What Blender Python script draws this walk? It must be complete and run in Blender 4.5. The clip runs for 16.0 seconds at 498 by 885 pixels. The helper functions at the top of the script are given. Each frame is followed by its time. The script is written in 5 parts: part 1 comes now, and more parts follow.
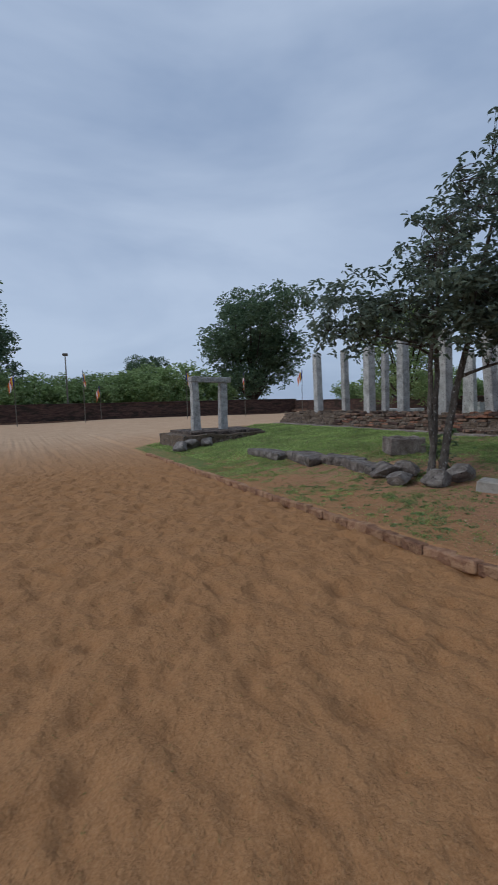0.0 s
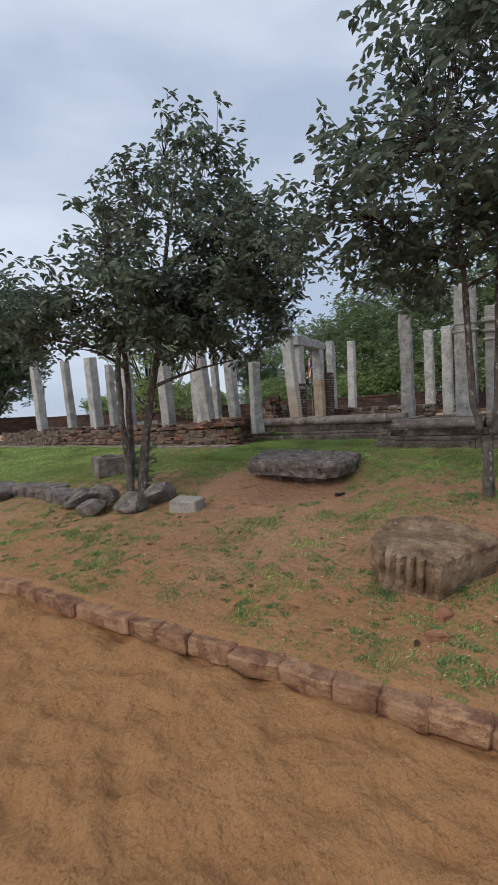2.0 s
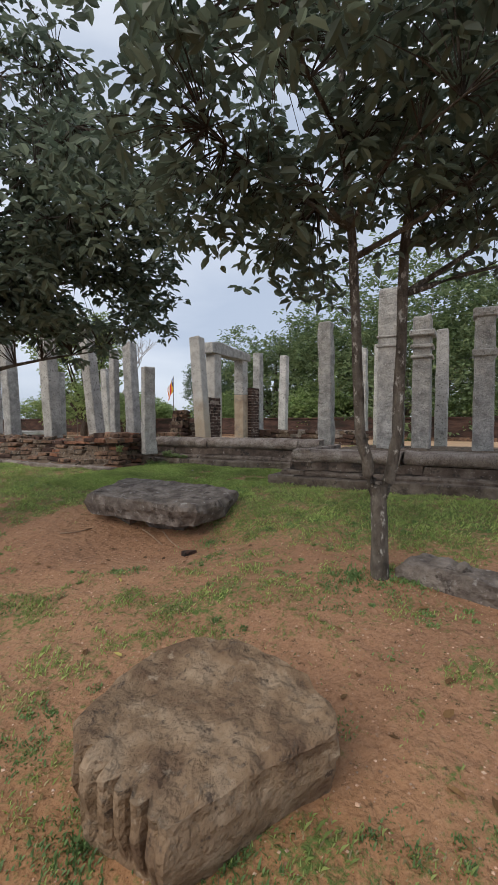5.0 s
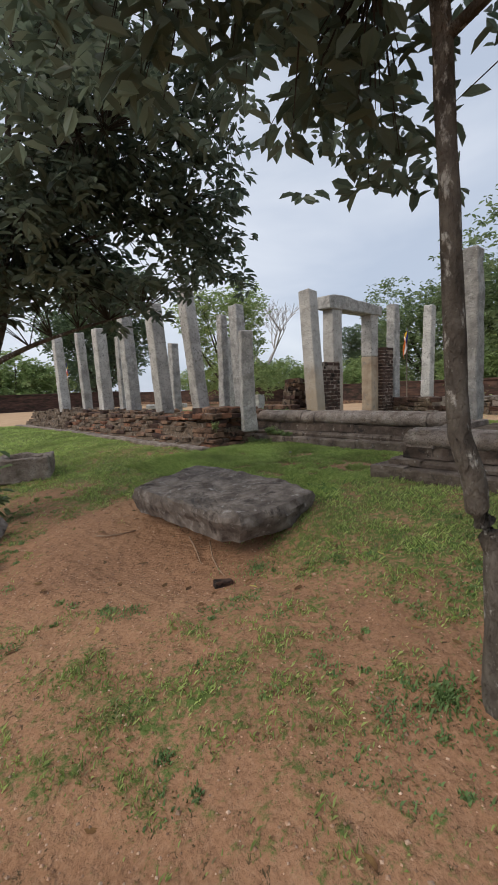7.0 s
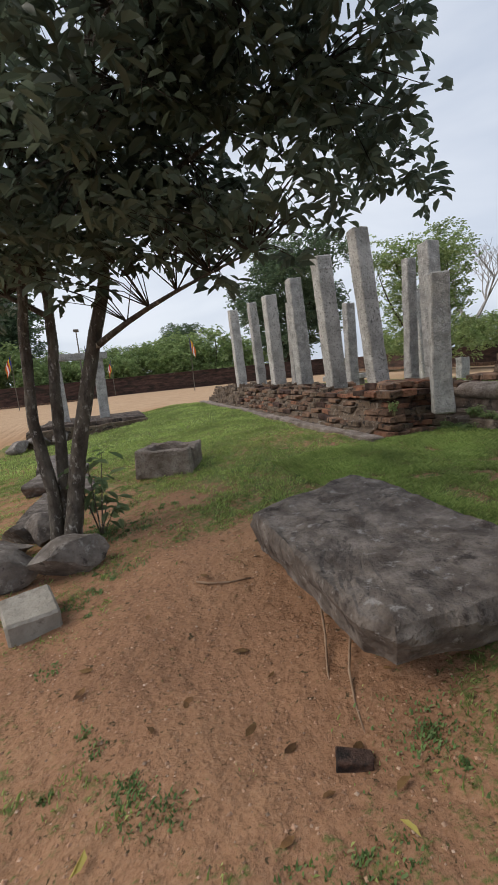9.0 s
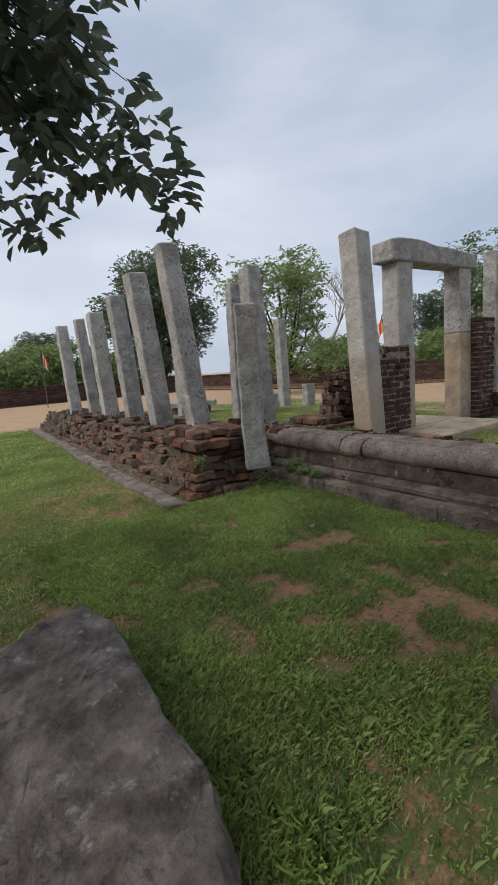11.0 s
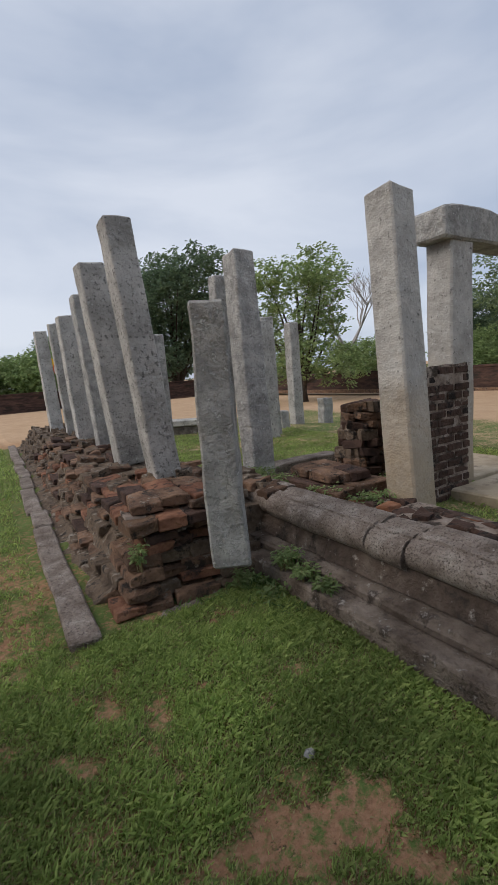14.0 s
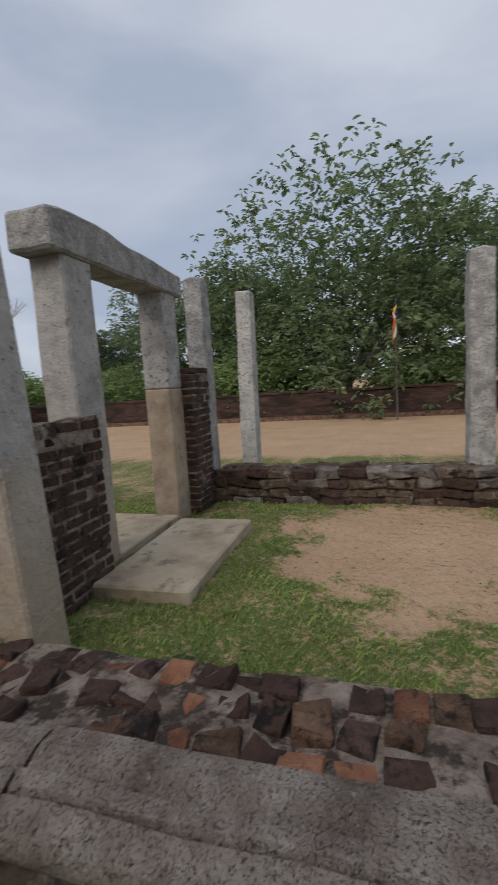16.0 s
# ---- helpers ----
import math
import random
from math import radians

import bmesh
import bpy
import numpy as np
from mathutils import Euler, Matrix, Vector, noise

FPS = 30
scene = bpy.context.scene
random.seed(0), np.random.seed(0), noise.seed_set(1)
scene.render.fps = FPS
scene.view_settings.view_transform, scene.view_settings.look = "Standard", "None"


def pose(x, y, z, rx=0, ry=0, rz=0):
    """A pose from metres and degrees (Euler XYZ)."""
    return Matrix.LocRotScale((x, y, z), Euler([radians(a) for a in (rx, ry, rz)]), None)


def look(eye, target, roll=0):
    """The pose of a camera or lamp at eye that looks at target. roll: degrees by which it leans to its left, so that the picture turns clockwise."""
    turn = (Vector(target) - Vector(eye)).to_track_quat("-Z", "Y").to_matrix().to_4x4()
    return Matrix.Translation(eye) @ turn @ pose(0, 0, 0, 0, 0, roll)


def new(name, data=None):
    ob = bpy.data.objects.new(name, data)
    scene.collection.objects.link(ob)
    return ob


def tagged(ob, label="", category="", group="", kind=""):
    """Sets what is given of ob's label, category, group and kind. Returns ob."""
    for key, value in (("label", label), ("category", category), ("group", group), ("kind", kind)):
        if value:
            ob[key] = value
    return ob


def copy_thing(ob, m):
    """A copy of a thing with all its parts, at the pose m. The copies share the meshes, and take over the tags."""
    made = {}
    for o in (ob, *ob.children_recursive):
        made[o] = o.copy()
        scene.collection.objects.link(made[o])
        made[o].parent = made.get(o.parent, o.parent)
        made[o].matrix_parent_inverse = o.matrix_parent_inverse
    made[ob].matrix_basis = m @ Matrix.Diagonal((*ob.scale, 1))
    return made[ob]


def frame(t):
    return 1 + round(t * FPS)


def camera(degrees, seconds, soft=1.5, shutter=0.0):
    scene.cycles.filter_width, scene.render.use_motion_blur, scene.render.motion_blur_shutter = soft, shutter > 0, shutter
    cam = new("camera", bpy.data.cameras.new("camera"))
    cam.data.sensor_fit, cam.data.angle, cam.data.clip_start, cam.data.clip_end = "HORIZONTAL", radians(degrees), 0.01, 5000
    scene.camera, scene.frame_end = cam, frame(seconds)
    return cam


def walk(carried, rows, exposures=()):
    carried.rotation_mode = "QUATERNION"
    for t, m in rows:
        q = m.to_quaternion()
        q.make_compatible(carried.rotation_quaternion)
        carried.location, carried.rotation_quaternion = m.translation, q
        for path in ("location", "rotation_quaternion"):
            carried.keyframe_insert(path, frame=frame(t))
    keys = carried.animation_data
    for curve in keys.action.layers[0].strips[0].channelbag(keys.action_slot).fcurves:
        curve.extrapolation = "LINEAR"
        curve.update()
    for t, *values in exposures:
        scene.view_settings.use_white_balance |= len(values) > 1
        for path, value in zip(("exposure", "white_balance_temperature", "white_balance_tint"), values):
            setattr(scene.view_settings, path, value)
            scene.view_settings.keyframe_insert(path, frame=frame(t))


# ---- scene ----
cam = camera(57.4, 16.0, shutter=0.12)
METRES, EYE, TILT, LEAN, TURN = 11.5, 1.5, 0.0, 0.0, -28.1
ROWS = [
    (0.0, 0.0, 0.0, 0.0, -0.12, -5.07, 1.4),
    (0.5, 0.0291, 0.02, -0.0026, -12.18, -5.44, 2.7),
    (1.0, 0.0609, 0.0339, -0.0056, -21.93, -6.41, 4.89),
    (1.5, 0.0879, 0.0462, -0.0054, -26.13, -5.86, 4.37),
    (2.0, 0.1137, 0.0674, -0.0027, -29.24, -4.68, 3.7),
    (2.5, 0.1461, 0.0764, -0.0047, -31.24, -3.73, 2.98),
    (3.0, 0.1751, 0.0886, -0.0069, -33.74, -3.03, 2.05),
    (3.5, 0.2026, 0.1032, -0.0049, -35.64, -1.85, 1.2),
    (4.0, 0.2311, 0.108, -0.0046, -35.75, -1.95, 0.38),
    (6.5, 0.3696, 0.197, -0.0029, -22.57, -5.77, 1.44),
    (7.0, 0.3953, 0.2149, 0.0003, -14.79, -6.73, 2.22),
    (7.5, 0.4048, 0.2473, -0.0009, -6.42, -7.3, 3.42),
    (8.0, 0.419, 0.2763, -0.0017, 1.74, -8.08, 4.72),
    (8.5, 0.4321, 0.3038, 0.0038, 8.32, -8.82, 4.87),
    (9.0, 0.4383, 0.341, 0.0055, 9.04, -9.33, 5.44),
    (9.5, 0.4561, 0.3705, 0.0066, 5.14, -9.3, 6.36),
    (10.0, 0.4749, 0.3985, 0.0124, -0.56, -8.72, 5.35),
    (12.5, 0.5558, 0.506, 0.0404, -8.17, -9.75, 4.11),
    (13.0, 0.5589, 0.5335, 0.0428, -2.58, -9.7, 3.33),
    (13.5, 0.5504, 0.5634, 0.0426, -1.15, -9.16, 3.48),
    (14.0, 0.5572, 0.5911, 0.0421, -3.74, -8.58, 4.28),
    (14.5, 0.568, 0.6188, 0.0439, -6.58, -8.19, 4.55),
    (15.0, 0.5742, 0.6515, 0.0462, -11.67, -7.89, 4.65),
    (15.5, 0.5899, 0.6701, 0.0476, -21.96, -7.36, 4.36),
    (16.0, 0.6139, 0.673, 0.0502, -45.61, -7.37, 3.61),
]
EXPOSURES = [(0.0, -0.24, 5500, 9), (1.5, 0.15, 6000, 10), (3.5, 0.4, 6250, 11), (7.0, 0.4, 6500, 11), (9.0, 0.4, 6500, 11), (10.0, 0.3, 6400, 11), (12.5, 0.25, 6350, 12), (15.0, 0.12, 6350, 12), (16.0, 0.0, 6350, 12)]
walk(cam, [(t, pose(0, 0, EYE, TILT, LEAN, TURN) @ pose(METRES * x, METRES * y, METRES * z, 90 + pitch, roll, yaw)) for t, x, y, z, yaw, pitch, roll in ROWS], EXPOSURES)


# ---------------------------------------------------------------- light
world = bpy.data.worlds.new("overcast_sky")
scene.world = world
world.use_nodes = True
wn, wl = world.node_tree.nodes, world.node_tree.links
wn.clear()
SUN_EL, SUN_ROT = radians(41), radians(285)
w_out = wn.new("ShaderNodeOutputWorld")
w_bg = wn.new("ShaderNodeBackground")
w_sky = wn.new("ShaderNodeTexSky")
w_sky.sky_type, w_sky.sun_disc = "NISHITA", False
w_sky.sun_elevation, w_sky.sun_rotation = SUN_EL, SUN_ROT
w_co = wn.new("ShaderNodeTexCoord")
w_map = wn.new("ShaderNodeMapping")
w_map.inputs["Scale"].default_value = (1.0, 1.0, 3.2)
w_n = wn.new("ShaderNodeTexNoise")
w_n.inputs["Scale"].default_value, w_n.inputs["Detail"].default_value, w_n.inputs["Roughness"].default_value = 1.5, 5, 0.5
w_n.inputs["Distortion"].default_value = 0.35
w_r = wn.new("ShaderNodeValToRGB")
w_r.color_ramp.elements[0].position, w_r.color_ramp.elements[0].color = 0.36, (4.0, 4.6, 5.6, 1)
w_r.color_ramp.elements[1].position, w_r.color_ramp.elements[1].color = 0.66, (6.3, 6.7, 7.3, 1)
w_mix = wn.new("ShaderNodeMixRGB")
w_mix.inputs[0].default_value = 0.9
wl.new(w_co.outputs["Generated"], w_map.inputs["Vector"])
wl.new(w_map.outputs["Vector"], w_n.inputs["Vector"])
wl.new(w_n.outputs["Fac"], w_r.inputs["Fac"])
wl.new(w_sky.outputs["Color"], w_mix.inputs[1])
wl.new(w_r.outputs["Color"], w_mix.inputs[2])
wl.new(w_mix.outputs["Color"], w_bg.inputs["Color"])
w_bg.inputs["Strength"].default_value = 0.1
wl.new(w_bg.outputs["Background"], w_out.inputs["Surface"])

sun = new("sun", bpy.data.lights.new("sun", "SUN"))
sun.data.energy, sun.data.angle, sun.data.color = 1.5, radians(45), (1.0, 0.90, 0.76)
sun.matrix_world = look((-19, 5, 17), (0, 0, 0))


# ---------------------------------------------------------------- materials
def material(name, colours, scale=6.0, rough=0.9, bump=0.3, bump_scale=60.0, spots=None, spot_scale=9.0, spot_at=0.58,
             vary=0.0, island=0.0, metal=0.0, stretch=(1, 1, 1), spot2=None, spot2_scale=3.0, spot2_at=0.6, deep=1.0, foot=None):
    """Noise-mixed surface: a ramp over colours, one or two kinds of stains, fine relief, and a tone that varies per object."""
    m = bpy.data.materials.new(name)
    m.use_nodes = True
    n, l = m.node_tree.nodes, m.node_tree.links
    bsdf = n["Principled BSDF"]
    bsdf.inputs["Roughness"].default_value, bsdf.inputs["Metallic"].default_value = rough, metal
    bsdf.inputs["Specular IOR Level"].default_value = 0.22
    geo = n.new("ShaderNodeNewGeometry")
    mp = n.new("ShaderNodeMapping")
    mp.inputs["Scale"].default_value = stretch
    l.new(geo.outputs["Position"], mp.inputs["Vector"])

    def tex(sc, detail=6.0, ro=0.6):
        t = n.new("ShaderNodeTexNoise")
        t.inputs["Scale"].default_value, t.inputs["Detail"].default_value, t.inputs["Roughness"].default_value = sc, detail, ro
        l.new(mp.outputs["Vector"], t.inputs["Vector"])
        return t.outputs["Fac"]

    ramp = n.new("ShaderNodeValToRGB")
    e = ramp.color_ramp.elements
    e[0].position, e[0].color = 0.32, (*colours[0], 1)
    e[1].position, e[1].color = 0.68, (*colours[-1], 1)
    for i, c in enumerate(colours[1:-1]):
        x = e.new(0.32 + 0.36 * (i + 1) / (len(colours) - 1))
        x.color = (*c, 1)
    l.new(tex(scale), ramp.inputs["Fac"])
    col = ramp.outputs["Color"]

    def blot(col, colour, sc, at):
        r = n.new("ShaderNodeValToRGB")
        r.color_ramp.elements[0].position, r.color_ramp.elements[1].position = at - 0.04, at + 0.05
        l.new(tex(sc, 8.0, 0.68), r.inputs["Fac"])
        mx = n.new("ShaderNodeMixRGB")
        mx.inputs[2].default_value = (*colour, 1)
        l.new(r.outputs["Color"], mx.inputs[0])
        l.new(col, mx.inputs[1])
        return mx.outputs["Color"]

    if spots:
        col = blot(col, spots, spot_scale, spot_at)
    if spot2:
        col = blot(col, spot2, spot2_scale, spot2_at)
    if foot:
        colour, z0, z1 = foot
        sp = n.new("ShaderNodeSeparateXYZ")
        l.new(geo.outputs["Position"], sp.inputs[0])
        ad = n.new("ShaderNodeMath")
        ad.operation = "MULTIPLY_ADD"
        ad.inputs[1].default_value = 1.6
        l.new(tex(2.5, 6.0, 0.7), ad.inputs[0])
        l.new(sp.outputs["Z"], ad.inputs[2])
        fr = n.new("ShaderNodeMapRange")
        fr.inputs["From Min"].default_value, fr.inputs["From Max"].default_value = z0 + 0.8, z1 + 0.8
        fr.inputs["To Min"].default_value, fr.inputs["To Max"].default_value = 0.85, 0.0
        l.new(ad.outputs[0], fr.inputs["Value"])
        mx = n.new("ShaderNodeMixRGB")
        mx.inputs[2].default_value = (*colour, 1)
        l.new(fr.outputs["Result"], mx.inputs[0])
        l.new(col, mx.inputs[1])
        col = mx.outputs["Color"]
    if vary or island:
        src = n.new("ShaderNodeObjectInfo").outputs["Random"] if vary else geo.outputs["Random Per Island"]
        amount = vary or island
        mr = n.new("ShaderNodeMapRange")
        mr.inputs["To Min"].default_value, mr.inputs["To Max"].default_value = 1 - amount, 1 + amount
        l.new(src, mr.inputs["Value"])
        hs = n.new("ShaderNodeHueSaturation")
        l.new(mr.outputs["Result"], hs.inputs["Value"])
        l.new(col, hs.inputs["Color"])
        col = hs.outputs["Color"]
    l.new(col, bsdf.inputs["Base Color"])
    if bump:
        b = n.new("ShaderNodeBump")
        b.inputs["Strength"].default_value, b.inputs["Distance"].default_value = bump, 0.02 * deep
        l.new(tex(bump_scale, 5.0, 0.65), b.inputs["Height"])
        b0 = n.new("ShaderNodeBump")
        b0.inputs["Strength"].default_value, b0.inputs["Distance"].default_value = bump, 0.05 * deep
        l.new(tex(bump_scale / 5, 4.0, 0.55), b0.inputs["Height"])
        l.new(b0.outputs["Normal"], b.inputs["Normal"])
        l.new(b.outputs["Normal"], bsdf.inputs["Normal"])
    return m


M = {}
M["granite"] = material("granite", [(0.29, 0.278, 0.26), (0.44, 0.423, 0.40), (0.58, 0.56, 0.53)], 3.5, 0.92, 0.7, 60,
                        spots=(0.165, 0.16, 0.15), spot_scale=30, spot_at=0.58, spot2=(0.54, 0.535, 0.515), spot2_scale=22, spot2_at=0.62, vary=0.1)
M["granite_rough"] = material("granite_rough", [(0.25, 0.243, 0.232), (0.40, 0.388, 0.37), (0.53, 0.517, 0.49)], 7, 0.95, 1.0, 42,
                              spots=(0.11, 0.106, 0.10), spot_scale=26, spot_at=0.565, spot2=(0.55, 0.55, 0.53), spot2_scale=26, spot2_at=0.60, vary=0.1)
M["granite_foot"] = material("granite_with_tan_foot", [(0.29, 0.278, 0.26), (0.43, 0.415, 0.39), (0.55, 0.533, 0.50)], 3.5, 0.92, 0.45, 75,
                             spots=(0.15, 0.145, 0.135), spot_scale=30, spot_at=0.62, spot2=(0.54, 0.535, 0.51), spot2_scale=24, spot2_at=0.61, vary=0.06, foot=((0.43, 0.335, 0.225), 1.0, 2.1))
M["granite_tan"] = material("granite_tan", [(0.30, 0.22, 0.16), (0.42, 0.33, 0.24), (0.50, 0.41, 0.31)], 4, 0.92, 0.4, 60,
                            spots=(0.26, 0.24, 0.22), spot_scale=7, spot_at=0.6)
# Darkest plinth tone; on the dado it includes shade below the roll.
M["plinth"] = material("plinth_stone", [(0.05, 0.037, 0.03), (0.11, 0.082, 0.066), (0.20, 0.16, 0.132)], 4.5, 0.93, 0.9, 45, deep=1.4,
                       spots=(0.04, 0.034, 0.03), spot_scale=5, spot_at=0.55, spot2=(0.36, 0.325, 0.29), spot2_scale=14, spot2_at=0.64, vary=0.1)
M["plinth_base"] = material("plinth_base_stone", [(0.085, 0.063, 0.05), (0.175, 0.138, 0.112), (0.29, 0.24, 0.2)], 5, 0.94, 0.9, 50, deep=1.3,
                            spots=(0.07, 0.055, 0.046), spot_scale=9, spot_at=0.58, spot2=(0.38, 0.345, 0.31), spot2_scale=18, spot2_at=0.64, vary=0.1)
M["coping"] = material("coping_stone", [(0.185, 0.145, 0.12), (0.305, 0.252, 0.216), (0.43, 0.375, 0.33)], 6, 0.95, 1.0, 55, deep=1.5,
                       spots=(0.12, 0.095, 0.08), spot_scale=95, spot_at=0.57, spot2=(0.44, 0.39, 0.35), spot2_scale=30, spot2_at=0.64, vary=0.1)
M["slab"] = material("slab_stone", [(0.08, 0.064, 0.054), (0.16, 0.134, 0.116), (0.28, 0.243, 0.213)], 7, 0.82, 1.0, 24, deep=1.5,
                     spots=(0.34, 0.32, 0.30), spot_scale=13, spot_at=0.62, spot2=(0.06, 0.048, 0.042), spot2_scale=6, spot2_at=0.60)
M["boulder"] = material("boulder_stone", [(0.14, 0.088, 0.055), (0.25, 0.17, 0.105), (0.37, 0.275, 0.185)], 6, 0.95, 1.0, 26, deep=1.6,
                        spots=(0.10, 0.072, 0.052), spot_scale=22, spot_at=0.60, spot2=(0.38, 0.29, 0.20), spot2_scale=11, spot2_at=0.63)
M["rock"] = material("grey_rock", [(0.095, 0.08, 0.07), (0.19, 0.165, 0.145), (0.31, 0.28, 0.25)], 6, 0.9, 0.9, 35, deep=1.3,
                     spots=(0.36, 0.34, 0.31), spot_scale=9, spot_at=0.62, spot2=(0.06, 0.05, 0.045), spot2_scale=11, spot2_at=0.62, vary=0.15)
M["block"] = material("pale_block", [(0.24, 0.215, 0.18), (0.36, 0.33, 0.285), (0.44, 0.41, 0.365)], 5, 0.95, 0.5, 70, spots=(0.2, 0.17, 0.14), spot_scale=5, spot_at=0.6)
M["cement"] = material("threshold_stone", [(0.33, 0.265, 0.185), (0.47, 0.385, 0.28), (0.55, 0.47, 0.36)], 3, 0.9, 0.3, 80, spots=(0.25, 0.205, 0.16), spot_scale=5, spot_at=0.6)
M["brick"] = material("old_brick", [(0.09, 0.057, 0.042), (0.19, 0.115, 0.077), (0.30, 0.185, 0.12)], 5.5, 0.95, 1.0, 50, deep=1.3,
                      spots=(0.045, 0.036, 0.03), spot_scale=9, spot_at=0.57, spot2=(0.26, 0.215, 0.175), spot2_scale=12, spot2_at=0.62, vary=0.3)
M["brick_bright"] = material("broken_brick", [(0.13, 0.06, 0.04), (0.25, 0.118, 0.073), (0.36, 0.19, 0.118)], 7, 0.95, 0.9, 50, deep=1.3,
                             spots=(0.06, 0.042, 0.036), spot_scale=9, spot_at=0.56, vary=0.25)
M["edge_brick"] = material("edging_brick", [(0.16, 0.08, 0.048), (0.28, 0.15, 0.088), (0.38, 0.225, 0.135)], 6, 0.95, 0.9, 50,
                           spots=(0.09, 0.06, 0.046), spot_scale=9, spot_at=0.65, spot2=(0.40, 0.24, 0.135), spot2_scale=5, spot2_at=0.52, vary=0.15)
M["brick_dark"] = material("blackened_brick", [(0.04, 0.028, 0.024), (0.095, 0.058, 0.046), (0.165, 0.098, 0.076)], 6, 0.95, 1.0, 45,
                           spots=(0.026, 0.021, 0.019), spot_scale=6, spot_at=0.56, spot2=(0.42, 0.39, 0.36), spot2_scale=8, spot2_at=0.68, vary=0.25)
M["clay"] = material("clay_brick", [(0.20, 0.085, 0.048), (0.30, 0.14, 0.08), (0.38, 0.20, 0.12)], 9, 0.95, 0.8, 50, spots=(0.10, 0.06, 0.045), spot_scale=14, spot_at=0.64)
M["mortar"] = material("mortar", [(0.13, 0.098, 0.078), (0.29, 0.23, 0.19), (0.42, 0.355, 0.305)], 9, 0.98, 0.8, 60, deep=1.3, spots=(0.07, 0.055, 0.045), spot_scale=8, spot_at=0.52)
M["core"] = material("brick_core", [(0.085, 0.063, 0.047), (0.175, 0.128, 0.093), (0.27, 0.21, 0.158)], 8, 0.98, 1.0, 40, deep=1.5, spots=(0.045, 0.038, 0.033), spot_scale=8, spot_at=0.56,
                     spot2=(0.33, 0.285, 0.235), spot2_scale=10, spot2_at=0.60)
M["bark"] = material("bark", [(0.065, 0.055, 0.046), (0.13, 0.112, 0.094), (0.20, 0.178, 0.15)], 8, 0.95, 1.0, 55, stretch=(1.6, 1.6, 0.9),
                     spots=(0.48, 0.46, 0.42), spot_scale=15, spot_at=0.605)
M["bark_dark"] = material("dark_bark", [(0.035, 0.03, 0.025), (0.07, 0.055, 0.045), (0.12, 0.10, 0.08)], 8, 0.95, 0.8, 55, stretch=(2, 2, 0.6))
M["bark_pale"] = material("pale_bark", [(0.25, 0.23, 0.22), (0.38, 0.36, 0.34), (0.45, 0.43, 0.41)], 6, 0.9, 0.5)
M["wall_far"] = material("boundary_brick", [(0.035, 0.022, 0.02), (0.07, 0.042, 0.034), (0.11, 0.065, 0.05)], 1.5, 0.95, 0.6, 20, stretch=(1, 1, 4),
                         spots=(0.03, 0.025, 0.02), spot_scale=0.8, spot_at=0.55)
M["root"] = material("root_bark", [(0.24, 0.155, 0.105), (0.36, 0.25, 0.17)], 20, 0.9, 0.3)
M["pole"] = material("flag_pole", [(0.10, 0.09, 0.075), (0.17, 0.15, 0.12)], 6, 0.7, 0.1)
M["dirt_leaf"] = material("dry_leaf", [(0.07, 0.035, 0.018), (0.16, 0.085, 0.035), (0.24, 0.15, 0.06)], 9, 0.8, 0.2, 60, island=0.5)


M["grit"] = material("grit", [(0.20, 0.11, 0.07), (0.38, 0.23, 0.15), (0.55, 0.42, 0.32)], 25, 0.95, 0.0, island=0.5)


def plain(name, colour, rough=0.8):
    m = bpy.data.materials.new(name)
    m.use_nodes = True
    b = m.node_tree.nodes["Principled BSDF"]
    b.inputs["Base Color"].default_value, b.inputs["Roughness"].default_value = (*colour, 1), rough
    return m


def leaf_material(name, dark, light, gloss=0.45, through_light=0.25):
    """Leaves whose tone varies from leaf to leaf, with some light passing through."""
    m = bpy.data.materials.new(name)
    m.use_nodes = True
    n, l = m.node_tree.nodes, m.node_tree.links
    b, out = n["Principled BSDF"], n["Material Output"]
    geo = n.new("ShaderNodeNewGeometry")
    r = n.new("ShaderNodeValToRGB")
    r.color_ramp.elements[0].color, r.color_ramp.elements[1].color = (*dark, 1), (*light, 1)
    l.new(geo.outputs["Random Per Island"], r.inputs["Fac"])
    t = n.new("ShaderNodeTexNoise")
    t.inputs["Scale"].default_value = 1.3
    l.new(geo.outputs["Position"], t.inputs["Vector"])
    hs = n.new("ShaderNodeHueSaturation")
    mr = n.new("ShaderNodeMapRange")
    mr.inputs["From Min"].default_value, mr.inputs["From Max"].default_value = 0.3, 0.7
    mr.inputs["To Min"].default_value, mr.inputs["To Max"].default_value = 0.7, 1.3
    l.new(t.outputs["Fac"], mr.inputs["Value"])
    l.new(mr.outputs["Result"], hs.inputs["Value"])
    l.new(r.outputs["Color"], hs.inputs["Color"])
    l.new(hs.outputs["Color"], b.inputs["Base Color"])
    b.inputs["Roughness"].default_value = gloss
    tr = n.new("ShaderNodeBsdfTranslucent")
    l.new(hs.outputs["Color"], tr.inputs["Color"])
    mx = n.new("ShaderNodeMixShader")
    mx.inputs[0].default_value = through_light
    l.new(b.outputs["BSDF"], mx.inputs[1])
    l.new(tr.outputs["BSDF"], mx.inputs[2])
    l.new(mx.outputs["Shader"], out.inputs["Surface"])
    return m


